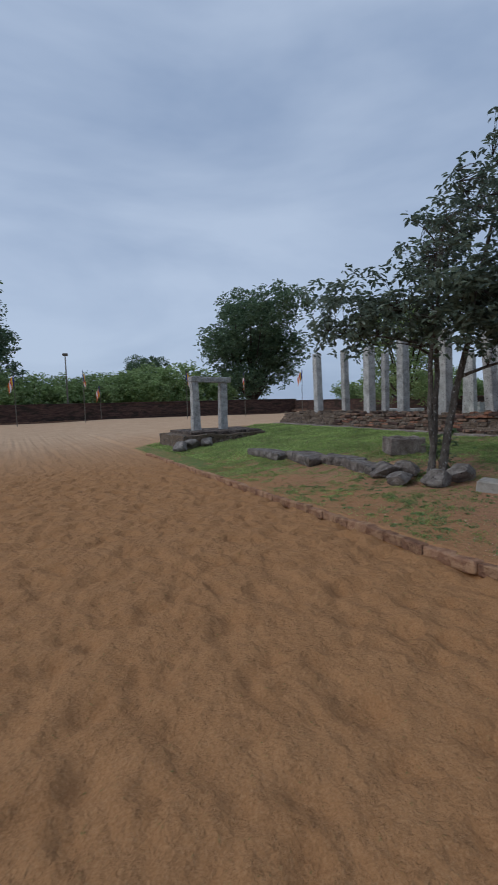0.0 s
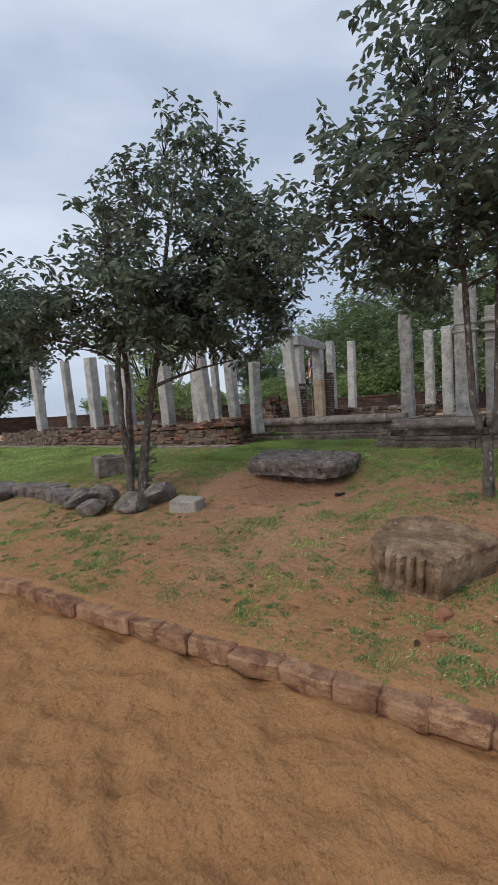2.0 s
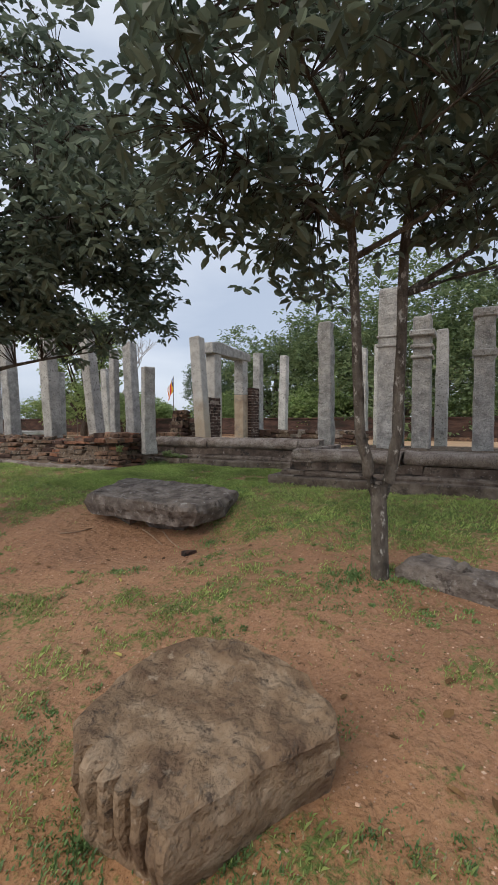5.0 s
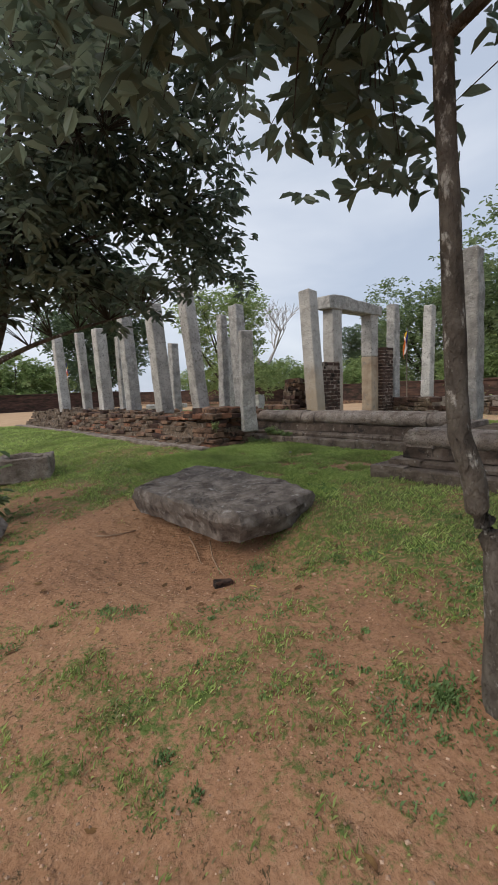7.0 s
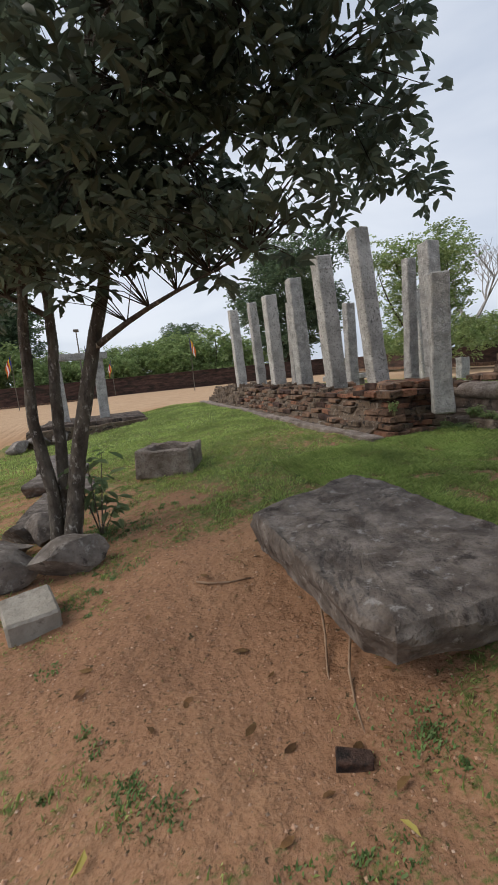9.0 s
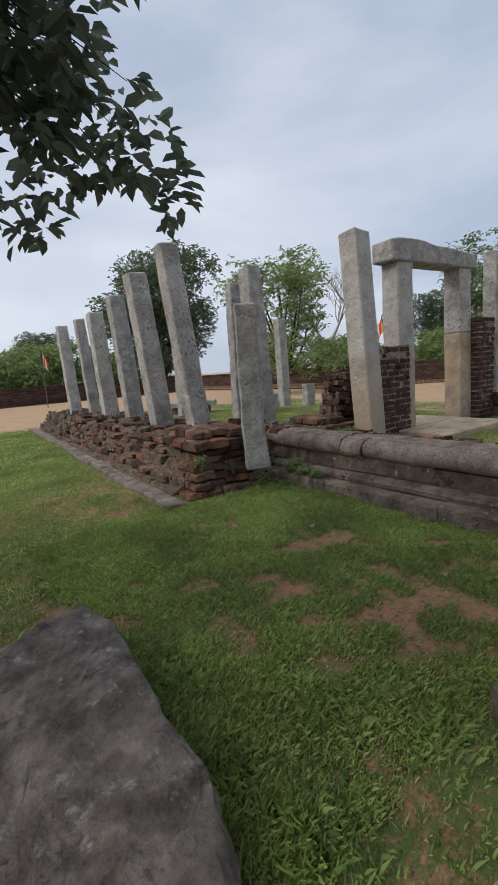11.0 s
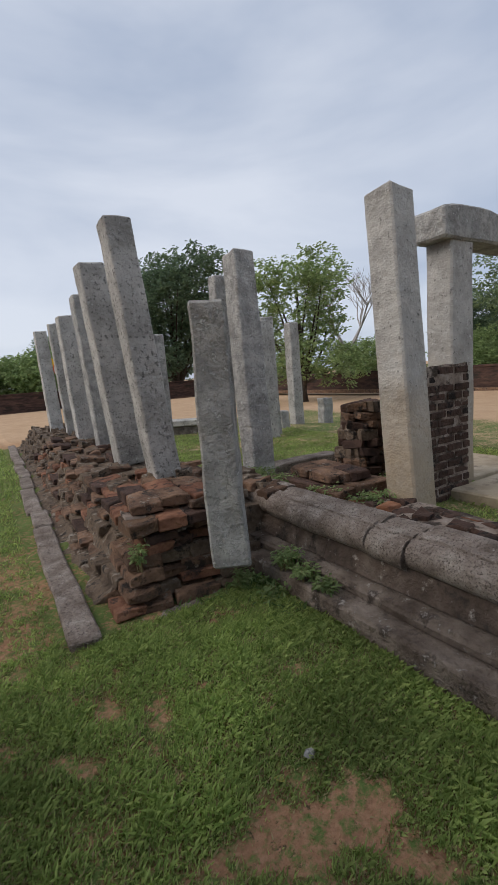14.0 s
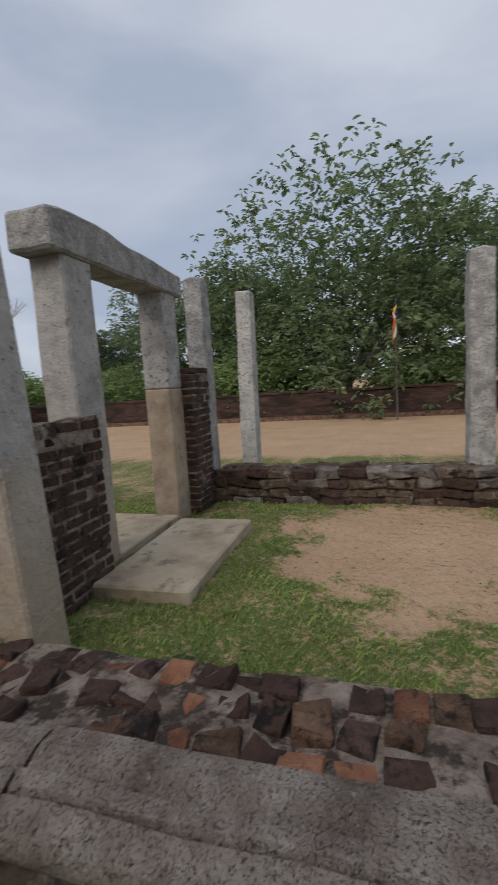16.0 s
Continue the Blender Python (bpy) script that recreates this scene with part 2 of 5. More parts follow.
M["leaf"] = leaf_material("glossy_leaf", (0.085, 0.118, 0.085), (0.215, 0.26, 0.185), 0.34, 0.5)
M["leaf_green"] = leaf_material("fresh_leaf", (0.17, 0.25, 0.09), (0.36, 0.45, 0.19), 0.6, 0.5)
M["leaf_dark"] = leaf_material("deep_leaf", (0.075, 0.12, 0.07), (0.165, 0.235, 0.125), 0.55, 0.45)
M["leaf_mid"] = leaf_material("mid_leaf", (0.12, 0.18, 0.085), (0.27, 0.34, 0.165), 0.6, 0.5)
M["grass"] = leaf_material("grass_blade", (0.18, 0.265, 0.065), (0.46, 0.55, 0.18), 0.75, 0.4)
M["weed"] = leaf_material("weed_leaf", (0.085, 0.15, 0.045), (0.20, 0.31, 0.10), 0.6, 0.3)
M["grass_dry"] = leaf_material("dry_grass_blade", (0.22, 0.18, 0.08), (0.46, 0.38, 0.21), 0.8, 0.3)


# ---------------------------------------------------------------- building helpers
def part(name, bm, mat, parent=None, label="", smooth=False):
    """Links a bmesh as one mesh object, under a thing or a part where parent is given."""
    me = bpy.data.meshes.new(name)
    bm.to_mesh(me)
    bm.free()
    me.materials.append(mat)
    if smooth:
        me.polygons.foreach_set("use_smooth", [True] * len(me.polygons))
    ob = new(name, me)
    if parent:
        ob.parent = parent
    if label:
        ob["label"] = label
    return ob


def raw(name, verts, faces, mat, parent=None, smooth=False):
    me = bpy.data.meshes.new(name)
    me.from_pydata(verts, [], faces)
    me.materials.append(mat)
    if smooth:
        me.polygons.foreach_set("use_smooth", [True] * len(me.polygons))
    ob = new(name, me)
    if parent:
        ob.parent = parent
    return ob


def base(name, x, y, z, label, category, group="", rz=0.0, rx=0.0, ry=0.0):
    e = new(name)
    e.empty_display_size = 0.1
    e.matrix_world = pose(x, y, z, rx, ry, rz)
    return tagged(e, label, category, group)


def block(sx, sy, sz, nx=1, ny=1, nz=1, amp=0.01, freq=4.0, seed=0.0, taper=1.0, bevel=0.015, top=0.0):
    """A worn stone block standing on z = 0: divided box, bevelled, with every side uneven."""
    bm = bmesh.new()
    bmesh.ops.create_cube(bm, size=1.0)
    if bevel:
        bmesh.ops.scale(bm, vec=(sx, sy, sz), verts=bm.verts)
        bmesh.ops.bevel(bm, geom=bm.edges[:], offset=bevel, segments=1, affect="EDGES")
        bmesh.ops.scale(bm, vec=(1 / sx, 1 / sy, 1 / sz), verts=bm.verts)
    for axis, cuts in ((0, nx), (1, ny), (2, nz)):
        for i in range(1, cuts):
            co, no = [0, 0, 0], [0, 0, 0]
            co[axis], no[axis] = -0.5 + i / cuts, 1
            bmesh.ops.bisect_plane(bm, geom=bm.verts[:] + bm.edges[:] + bm.faces[:], plane_co=co, plane_no=no)
    for v in bm.verts:
        f = 1 + (taper - 1) * (v.co.z + 0.5)
        p = Vector((v.co.x * sx * f, v.co.y * sy * f, (v.co.z + 0.5) * sz))
        q = p * freq + Vector((seed * 7.3, seed * 3.1, seed * 5.7))
        p += Vector((noise.noise(q), noise.noise(q + Vector((31, 0, 0))), noise.noise(q + Vector((0, 47, 0))))) * amp
        if top and v.co.z > 0.35:
            p.z += top * noise.noise(Vector((p.x * 9 + seed, p.y * 9, seed * 2)))
        v.co = p
    return bm


def chunk(sx, sy, sz, seed, cuts=3, rough=0.22, flat=0.45):
    """An irregular broken rock standing on z = 0: a ball cut by random planes, then made uneven."""
    rnd = random.Random(seed)
    bm = bmesh.new()
    bmesh.ops.create_icosphere(bm, subdivisions=cuts, radius=0.62)
    for i in range(11):
        n = Vector((rnd.uniform(-1, 1), rnd.uniform(-1, 1), rnd.uniform(-0.6, 1))).normalized()
        d = rnd.uniform(0.27, 0.43)
        for v in bm.verts:
            k = v.co.dot(n) - d
            if k > 0:
                v.co -= n * k
    for v in bm.verts:
        if v.co.z > flat * 0.8:
            v.co.z = flat * 0.8 + (v.co.z - flat * 0.8) * 0.3
        q = v.co * 3.1 + Vector((seed * 1.7, seed * 0.9, 0))
        v.co += Vector((noise.noise(q), noise.noise(q + Vector((9, 2, 1))), noise.noise(q + Vector((1, 8, 4))))) * rough * 0.2
        q = v.co * 9 + Vector((seed, 0, 0))
        v.co += v.co.normalized() * noise.noise(q) * rough * 0.09
    lo = min(v.co.z for v in bm.verts)
    hi = max(v.co.z for v in bm.verts)
    for v in bm.verts:
        v.co = Vector((v.co.x * sx, v.co.y * sy, (v.co.z - lo) / (hi - lo) * sz))
    return bm


def tube(bm, pts, radii, sides=7):
    """Adds a tapering limb through the points to a bmesh."""
    rings = []
    for i, p in enumerate(pts):
        p = Vector(p)
        d = (Vector(pts[min(i + 1, len(pts) - 1)]) - Vector(pts[max(i - 1, 0)])).normalized()
        a = d.orthogonal().normalized() if abs(d.z) < 0.9 else d.cross(Vector((0, 1, 0))).normalized()
        b = d.cross(a)
        rings.append([bm.verts.new(p + (a * math.cos(k * math.tau / sides) + b * math.sin(k * math.tau / sides)) * radii[i]) for k in range(sides)])
    for r0, r1 in zip(rings, rings[1:]):
        for k in range(sides):
            bm.faces.new((r0[k], r0[(k + 1) % sides], r1[(k + 1) % sides], r1[k]))
    bm.faces.new(rings[-1])
    bm.faces.new(rings[0][::-1])


def smoothstep(a, b, x):
    t = min(1.0, max(0.0, (x - a) / (b - a)))
    return t * t * (3 - 2 * t)


# ---------------------------------------------------------------- ground
EDGE_X = 3.64            # brick edging between the sand and the garden
RISE = 0.60


def edge_x(y):
    return EDGE_X + 0.012 * (y - 2) if y < 14 else EDGE_X + 0.15


def in_garden(x, y):
    return x > edge_x(y) and y < 15.8 and x < 19.5


def ground_z(x, y):
    """Height of the ground: level sand, a garden that rises towards the building, level lawn round it."""
    t = min(1.0, max(0.0, (x - EDGE_X) / 5.1))
    z = RISE * (0.25 * t + 0.75 * t * t * (2.2 - 1.2 * t))
    z += 0.045 * smoothstep(-0.02, 0.05, x - EDGE_X) * (1 - t)
    z *= 1 - 0.75 * smoothstep(15.0, 24.0, y)
    z -= 0.15 * smoothstep(1.0, 0.25, math.hypot(x - 7.08, (y - 2.75) * 0.75))
    if x > 10.75 and y < 15.2:
        z = 0.83 - 0.30 * smoothstep(14.0, 18.0, x)
    return z - 0.25 * smoothstep(18.0, 26.0, x) * (z / RISE)


def surf_z(x, y, g):
    """The garden's surface with its small unevenness."""
    k = smoothstep(0.05, 0.6, x - EDGE_X)
    return ground_z(x, y) + (0.03 * patch(x, y, 1.7, 3) + 0.012 * patch(x, y, 7, 4) + 0.02 * g) * k


def trodden(x, y):
    """Loose sand: overlapping footprints with pushed-up rims, over slow swells."""
    h = 0.016 * patch(x, y, 1.1, 5) + 0.016 * noise.noise(Vector((x * 1.9 + y * 0.9, y * 4.2 - x, 3.3)))
    for s, k, a in ((4.6, 0.0, 0.034), (7.4, 4.0, 0.028)):
        q = noise.noise(Vector((x * s + y * 0.6 + k, y * s * 0.8 - x * 0.7, 7.7 + k)))
        h -= a * smoothstep(0.08, 0.42, q) - 0.4 * a * smoothstep(-0.16, 0.02, q) * smoothstep(0.10, 0.02, q)
    return h + 0.012 * patch(x, y, 9.0, 7)


def patch(x, y, s, k):
    return noise.noise(Vector((x * s + k * 11.3, y * s - k * 4.7, k * 2.9)))


def grass_cover(x, y):
    """0 for bare soil to 1 for a closed lawn."""
    if not in_garden(x, y):
        return 0.0
    if 10.6 < x < 19.5:
        v = 1.0 + 0.5 * patch(x, y, 1.1, 4) + 0.4 * patch(x, y, 6.0, 15)
        if y < 5.2 and 11.0 < x < 14.2:
            v -= 1.25 * smoothstep(1.2, 0.5, math.hypot((x - 13.2) / 1.15, (y - 3.3) / 0.95) + 0.3 * patch(x, y, 2.3, 21) + 0.25 * patch(x, y, 6.5, 22))
        return min(1.15, max(0.0, v))
    lush = smoothstep(6.7, 8.1, x + 0.25 * max(0.0, y - 3.5))
    v = 0.40 + 0.62 * lush + 0.6 * smoothstep(6.5, 9.5, y)
    v += 0.36 * patch(x, y, 0.9, 1) + 0.40 * patch(x, y, 2.7, 2) + 0.36 * patch(x, y, 7.0, 14)
    v -= 0.7 * smoothstep(0.95, 0.35, math.hypot(x - 6.85, (y - 3.2) * 0.7))
    v -= smoothstep(1.2, 0.3, math.hypot(x - 9.42, y - 3.35)) * (0.36 + 0.45 * patch(x, y, 3.0, 8))
    v -= 0.3 * smoothstep(0.7, 0.2, math.hypot(x - 5.6, y - 0.3))
    return min(1.15, max(0.0, v))


def axis(lo, hi, step, far):
    fine = list(np.arange(lo, hi + 1e-6, step))
    out, s, p = [], step, hi
    while p < far:
        s *= 1.22
        p += s
        out.append(p)
    back, s, p = [], step, lo
    while p > -far:
        s *= 1.22
        p -= s
        back.append(p)
    return back[::-1] + fine + out


gx, gy = axis(-2.0, 14.4, 0.05, 1400), axis(-1.5, 11.0, 0.05, 1400)
verts, cover, garden, pale = [], [], [], []
for y in gy:
    for x in gx:
        near = -6 < x < 20 and -8 < y < 24
        z = ground_z(x, y)
        g = grass_cover(x, y) if near else 0.0
        q = in_garden(x, y)
        if near:
            if q:
                z = surf_z(x, y, g)
            else:
                z += trodden(x, y) - 0.012
                z -= 0.055 * smoothstep(0.16, 0.07, abs(edge_x(y) - x))
        verts.append((x, y, z))
        cover.append(g)
        pale.append(1.0 if x > 10.8 else max(smoothstep(9.0, 24.0, y), smoothstep(9.0, 16.0, x)))
        garden.append((0.25 + 0.75 * smoothstep(0.2, 2.2, x - EDGE_X + 0.8 * patch(x, y, 0.8, 12)) if x < 10.8 else 0.9) if q else 0.0)
nx = len(gx)
faces = [(j * nx + i, j * nx + i + 1, (j + 1) * nx + i + 1, (j + 1) * nx + i) for j in range(len(gy) - 1) for i in range(nx - 1)]


def ground_material():
    m = bpy.data.materials.new("sand_soil_and_lawn")
    m.use_nodes = True
    n, l = m.node_tree.nodes, m.node_tree.links
    b = n["Principled BSDF"]
    b.inputs["Roughness"].default_value = 0.97
    b.inputs["Specular IOR Level"].default_value = 0.12
    geo = n.new("ShaderNodeNewGeometry")

    def tex(sc, d=6.0, ro=0.6, dist=0.0):
        t = n.new("ShaderNodeTexNoise")
        t.inputs["Scale"].default_value, t.inputs["Detail"].default_value, t.inputs["Roughness"].default_value = sc, d, ro
        t.inputs["Distortion"].default_value = dist
        l.new(geo.outputs["Position"], t.inputs["Vector"])
        return t.outputs["Fac"]

    def ramp(fac, *stops):
        r = n.new("ShaderNodeValToRGB")
        e = r.color_ramp.elements
        e[0].position, e[0].color = stops[0][0], (*stops[0][1], 1)
        e[1].position, e[1].color = stops[-1][0], (*stops[-1][1], 1)
        for p, c in stops[1:-1]:
            e.new(p).color = (*c, 1)
        l.new(fac, r.inputs["Fac"])
        return r.outputs["Color"]

    def mix(fac, a, c, mode="MIX"):
        x = n.new("ShaderNodeMixRGB")
        x.blend_type = mode
        if isinstance(fac, float):
            x.inputs[0].default_value = fac
        else:
            l.new(fac, x.inputs[0])
        l.new(a, x.inputs[1])
        l.new(c, x.inputs[2])
        return x.outputs["Color"]

    def attribute(name):
        a = n.new("ShaderNodeAttribute")
        a.attribute_name = name
        return a.outputs["Fac"]

    sand = mix(0.4, ramp(tex(3.0, 6), (0.3, (0.305, 0.152, 0.063)), (0.7, (0.385, 0.203, 0.089))),
               ramp(tex(75, 4, 0.7), (0.30, (0.175, 0.086, 0.037)), (0.5, (0.34, 0.177, 0.075)), (0.70, (0.48, 0.29, 0.145))))
    dry_sand = mix(0.4, ramp(tex(1.1, 6), (0.3, (0.44, 0.285, 0.172)), (0.7, (0.59, 0.41, 0.265))),
                   ramp(tex(40, 5, 0.7), (0.3, (0.31, 0.197, 0.118)), (0.6, (0.56, 0.395, 0.255))))
    soil = mix(0.5, ramp(tex(1.1, 7), (0.3, (0.235, 0.118, 0.068)), (0.5, (0.36, 0.19, 0.108)), (0.7, (0.47, 0.268, 0.152))),
               ramp(tex(45, 6, 0.75), (0.30, (0.15, 0.083, 0.05)), (0.5, (0.335, 0.195, 0.117)), (0.70, (0.47, 0.31, 0.205))))
    litter = ramp(tex(26, 5, 0.75, 0.6), (0.60, (0, 0, 0)), (0.65, (1, 1, 1)))
    lawn = mix(0.5, ramp(tex(2.2, 6), (0.3, (0.14, 0.15, 0.05)), (0.55, (0.12, 0.19, 0.05)), (0.7, (0.20, 0.21, 0.08))),
               ramp(tex(60, 5, 0.7), (0.3, (0.05, 0.06, 0.022)), (0.55, (0.11, 0.15, 0.045)), (0.75, (0.22, 0.22, 0.10))))
    fine = n.new("ShaderNodeMath")
    fine.operation = "MULTIPLY_ADD"
    l.new(tex(22, 7, 0.8), fine.inputs[0])
    fine.inputs[1].default_value = 4.6
    fine.inputs[2].default_value = -2.3
    add = n.new("ShaderNodeMath")
    add.operation = "ADD"
    l.new(fine.outputs[0], add.inputs[0])
    l.new(attribute("grass"), add.inputs[1])
    edge = n.new("ShaderNodeMapRange")
    edge.inputs["From Min"].default_value, edge.inputs["From Max"].default_value = 0.5, 1.05
    l.new(add.outputs[0], edge.inputs["Value"])
    dark = n.new("ShaderNodeRGB")
    dark.outputs[0].default_value = (0.075, 0.058, 0.032, 1)
    strewn = n.new("ShaderNodeMath")
    strewn.operation = "MULTIPLY"
    l.new(litter, strewn.inputs[0])
    l.new(attribute("garden"), strewn.inputs[1])
    bare = mix(attribute("garden"), mix(attribute("pale"), sand, dry_sand), mix(attribute("pale"), soil, dry_sand))
    bare = mix(strewn.outputs[0], bare, dark.outputs[0])
    col = mix(edge.outputs["Result"], bare, lawn)
    l.new(col, b.inputs["Base Color"])
    b1 = n.new("ShaderNodeBump")
    b1.inputs["Strength"].default_value, b1.inputs["Distance"].default_value = 0.9, 0.055
    l.new(tex(11.0, 4.0, 0.5, 0.0), b1.inputs["Height"])
    b2 = n.new("ShaderNodeBump")
    b2.inputs["Strength"].default_value, b2.inputs["Distance"].default_value = 0.7, 0.014
    l.new(tex(70, 4, 0.7), b2.inputs["Height"])
    l.new(b1.outputs["Normal"], b2.inputs["Normal"])
    l.new(b2.outputs["Normal"], b.inputs["Normal"])
    return m


ground = raw("ground", verts, faces, ground_material(), smooth=True)
for name, values in (("grass", cover), ("garden", garden), ("pale", pale)):
    ground.data.attributes.new(name, "FLOAT", "POINT").data.foreach_set("value", values)
tagged(ground, "orange sand yard and reddish garden soil with patchy lawn", "ground", kind="structure")


# ---------------------------------------------------------------- boundary wall and the yard's edging
def boundary_wall(name, x0, y0, x1, y1, h, label):
    length = math.hypot(x1 - x0, y1 - y0)
    rz = math.degrees(math.atan2(y1 - y0, x1 - x0))
    w = base(name, (x0 + x1) / 2, (y0 + y1) / 2, ground_z((x0 + x1) / 2, (y0 + y1) / 2) - 0.05, label, "wall", rz=rz)
    w["kind"] = "structure"
    n = int(length / 0.8)
    part("masonry", block(length, 0.5, h, n, 1, 4, 0.07, 0.9, x0 + y0, top=0.10, bevel=0), M["wall_far"], w)
    part("coping", block(length, 0.62, 0.09, n, 1, 1, 0.05, 0.9, x0, bevel=0), M["wall_far"], w).location = (0, 0, h - 0.01)
    part("footing", block(length, 1.3, 0.22, n, 1, 1, 0.05, 0.8, y0, bevel=0), M["brick"], w)


boundary_wall("wall_north", -60, 49, 31, 46, 1.75, "low weathered dark brick boundary wall along the sand yard")
boundary_wall("wall_east", 31, 46, 30, -40, 1.25, "low weathered dark brick boundary wall behind the ruin")

rnd = random.Random(4)
stone_mesh = []
for k in range(6):
    bm = block(0.125, 0.28, 0.12, 2, 3, 2, 0.016, 8, k + 2.0, bevel=0.012)
    me = bpy.data.meshes.new("edging_brick")
    bm.to_mesh(me)
    bm.free()
    me.materials.append(M["edge_brick"])
    stone_mesh.append(me)
edging = base("garden_edging", EDGE_X, 5.0, 0.0, "row of worn red bricks edging the garden beside the sand", "edging")
edging["kind"] = "structure"
y = -2.6
while y < 13.6:
    ob = new("edging_brick", rnd.choice(stone_mesh))
    ob.parent = edging
    s = rnd.uniform(0.85, 1.25)
    ob.matrix_basis = pose(edge_x(y) - EDGE_X + rnd.uniform(-0.014, 0.014), y - 5.0 + 0.135 * s, -0.082 + rnd.uniform(-0.007, 0.007), rnd.uniform(-3, 3), rnd.uniform(-5, 5), rnd.uniform(-4, 4)) @ Matrix.Diagonal((1, s, 1, 1))
    y += 0.275 * s

# ---------------------------------------------------------------- pillars
def pillar(x, y, z0, z1, w=0.27, d=None, mat="granite", lean=(0, 0), rz=0, taper=0.92, seed=None, label="", rough=0.012, group="standing stone pillars"):
    w *= 0.84
    d = d or w * 0.92
    seed = x * 3 + y if seed is None else seed
    p = part("stone_pillar", block(w, d, z1 - z0 + 0.1, 2, 2, 14, rough, 3.0, seed, taper, 0.014, 0.022), M[mat])
    p.matrix_world = pose(x, y, z0 - 0.1, lean[1], lean[0], rz)
    return tagged(p, label or "weathered grey granite pillar standing upright on the brick platform", "pillar", group)


LEANING = "weathered grey granite pillar that leans out of plumb on the platform"
pillar(10.48, 13.95, 1.05, 3.23, 0.32, lean=(-2, 0))
pillar(10.56, 12.48, 1.08, 3.20, 0.27, lean=(-3, 1))
pillar(10.55, 11.30, 1.10, 3.17, 0.36, lean=(-3, 2))
pillar(10.85, 10.9, 1.05, 2.95, 0.24, lean=(-1, 0))
pillar(10.55, 9.86, 1.15, 3.25, 0.34, lean=(-4, 2), mat="granite_rough")
pillar(10.38, 8.25, 1.15, 3.28, 0.35, lean=(-6, 3), label=LEANING)
pillar(10.29, 6.85, 1.12, 3.34, 0.30, lean=(-5, -2), label=LEANING)
pillar(11.10, 8.9, 0.95, 2.6, 0.24, lean=(0, 0), mat="granite_rough")
pillar(11.22, 6.72, 0.98, 3.13, 0.30, lean=(0, -3), mat="granite_rough")
pillar(11.15, 7.22, 0.98, 3.02, 0.22, lean=(3, -3), mat="granite_rough")
pillar(10.12, 5.38, 0.93, 2.40, 0.27, rz=-30, lean=(-1, 1), mat="granite_rough", rough=0.03, label="short rough granite pillar with lichen at the platform's corner")
pillar(13.6, 9.9, 0.85, 2.95, 0.30, lean=(-2, 1))
pillar(13.35, 9.55, 0.85, 2.85, 0.24, lean=(-4, 0))
pillar(15.0, 11.0, 0.8, 3.0, 0.30, lean=(-2, 2))
pillar(11.43, 5.05, 0.86, 3.16, 0.31, mat="granite_foot", lean=(2, -5), rz=4, taper=0.95, rough=0.006, label="tall smooth granite pillar beside the stone doorway")
pillar(14.68, 5.45, 0.75, 3.24, 0.29, mat="granite_rough", rough=0.018, label="rough granite pillar beside the stone doorway")
pillar(16.1, 5.35, 0.80, 3.36, 0.30, lean=(3, 0))
pillar(14.66, 2.62, 0.75, 3.15, 0.30, mat="granite_rough", rough=0.018)
pillar(11.2, 2.38, 0.92, 3.08, 0.30, mat="granite_rough", rough=0.03, lean=(-1, 0), label="pitted granite pillar with dark spots and lichen")
pillar(13.9, 2.05, 0.85, 3.1, 0.30)
pillar(12.0, 0.62, 0.9, 2.95, 0.26)


def carved_pillar(x, y, z0, h, w, bands, label):
    p = base("carved_pillar", x, y, z0, label, "pillar", "standing stone pillars", rz=2)
    part("shaft", block(w, w * 0.9, h, 2, 2, 12, 0.01, 3, x + y, 0.94, 0.02, 0.05), M["granite_rough"], p)
    for z, t, o in bands:
        part("moulding", block(w + o, w * 0.9 + o, t, 2, 2, 1, 0.006, 5, z, 1, 0.015), M["granite"], p).location = (0, 0, z)


pillar(16.0, 11.2, 0.62, 1.3, 0.34, mat="granite_rough", rough=0.03, label="short broken granite stump standing on the lawn")
pillar(14.2, 10.4, 0.75, 1.2, 0.25, mat="granite_rough", rough=0.04, label="short broken granite stump standing on the lawn")
carved_pillar(10.75, 1.22, 0.95, 2.42, 0.40, [(1.56, 0.05, 0.03), (1.70, 0.04, 0.024)], "broad granite pillar with carved bands near its top")
carved_pillar(10.75, 0.78, 0.95, 1.98, 0.29, [(1.38, 0.05, 0.04), (1.52, 0.06, 0.05), (1.70, 0.08, 0.09)], "slender granite pillar with a moulded capital")
carved_pillar(10.32, -0.03, 0.95, 1.92, 0.28, [(1.30, 0.10, 0.04), (1.80, 0.12, 0.03)], "brownish granite pillar with a stepped capital")

# ---------------------------------------------------------------- moulded stone plinth
def profile_run(name, prof, length, n, mat, parent, seed, amp=0.008, loc=(0, 0, 0), rz=0):
    """A moulded stone course: a profile of (x, z) drawn along y, with worn surfaces."""
    bm = bmesh.new()
    rings = []
    for j in range(n + 1):
        ring = []
        for x, z in prof:
            q = Vector((x * 5 + seed, j * length / n * 3.5, z * 5))
            w = amp * (1 if 0 < j < n else 1.6)
            ring.append(bm.verts.new((x + w * noise.noise(q), j * length / n + (0.02 * noise.noise(q * 2) if j in (0, n) else 0), z + w * noise.noise(q + Vector((5, 9, 2))))))
        rings.append(ring)
    m = len(prof)
    for a, b in zip(rings, rings[1:]):
        for k in range(m):
            bm.faces.new((a[k], a[(k + 1) % m], b[(k + 1) % m], b[k]))
    bm.faces.new(rings[0][::-1])
    bm.faces.new(rings[-1])
    bmesh.ops.recalc_face_normals(bm, faces=bm.faces)
    ob = part(name, bm, mat, parent)
    ob.matrix_basis = pose(*loc, 0, 0, rz)
    return ob


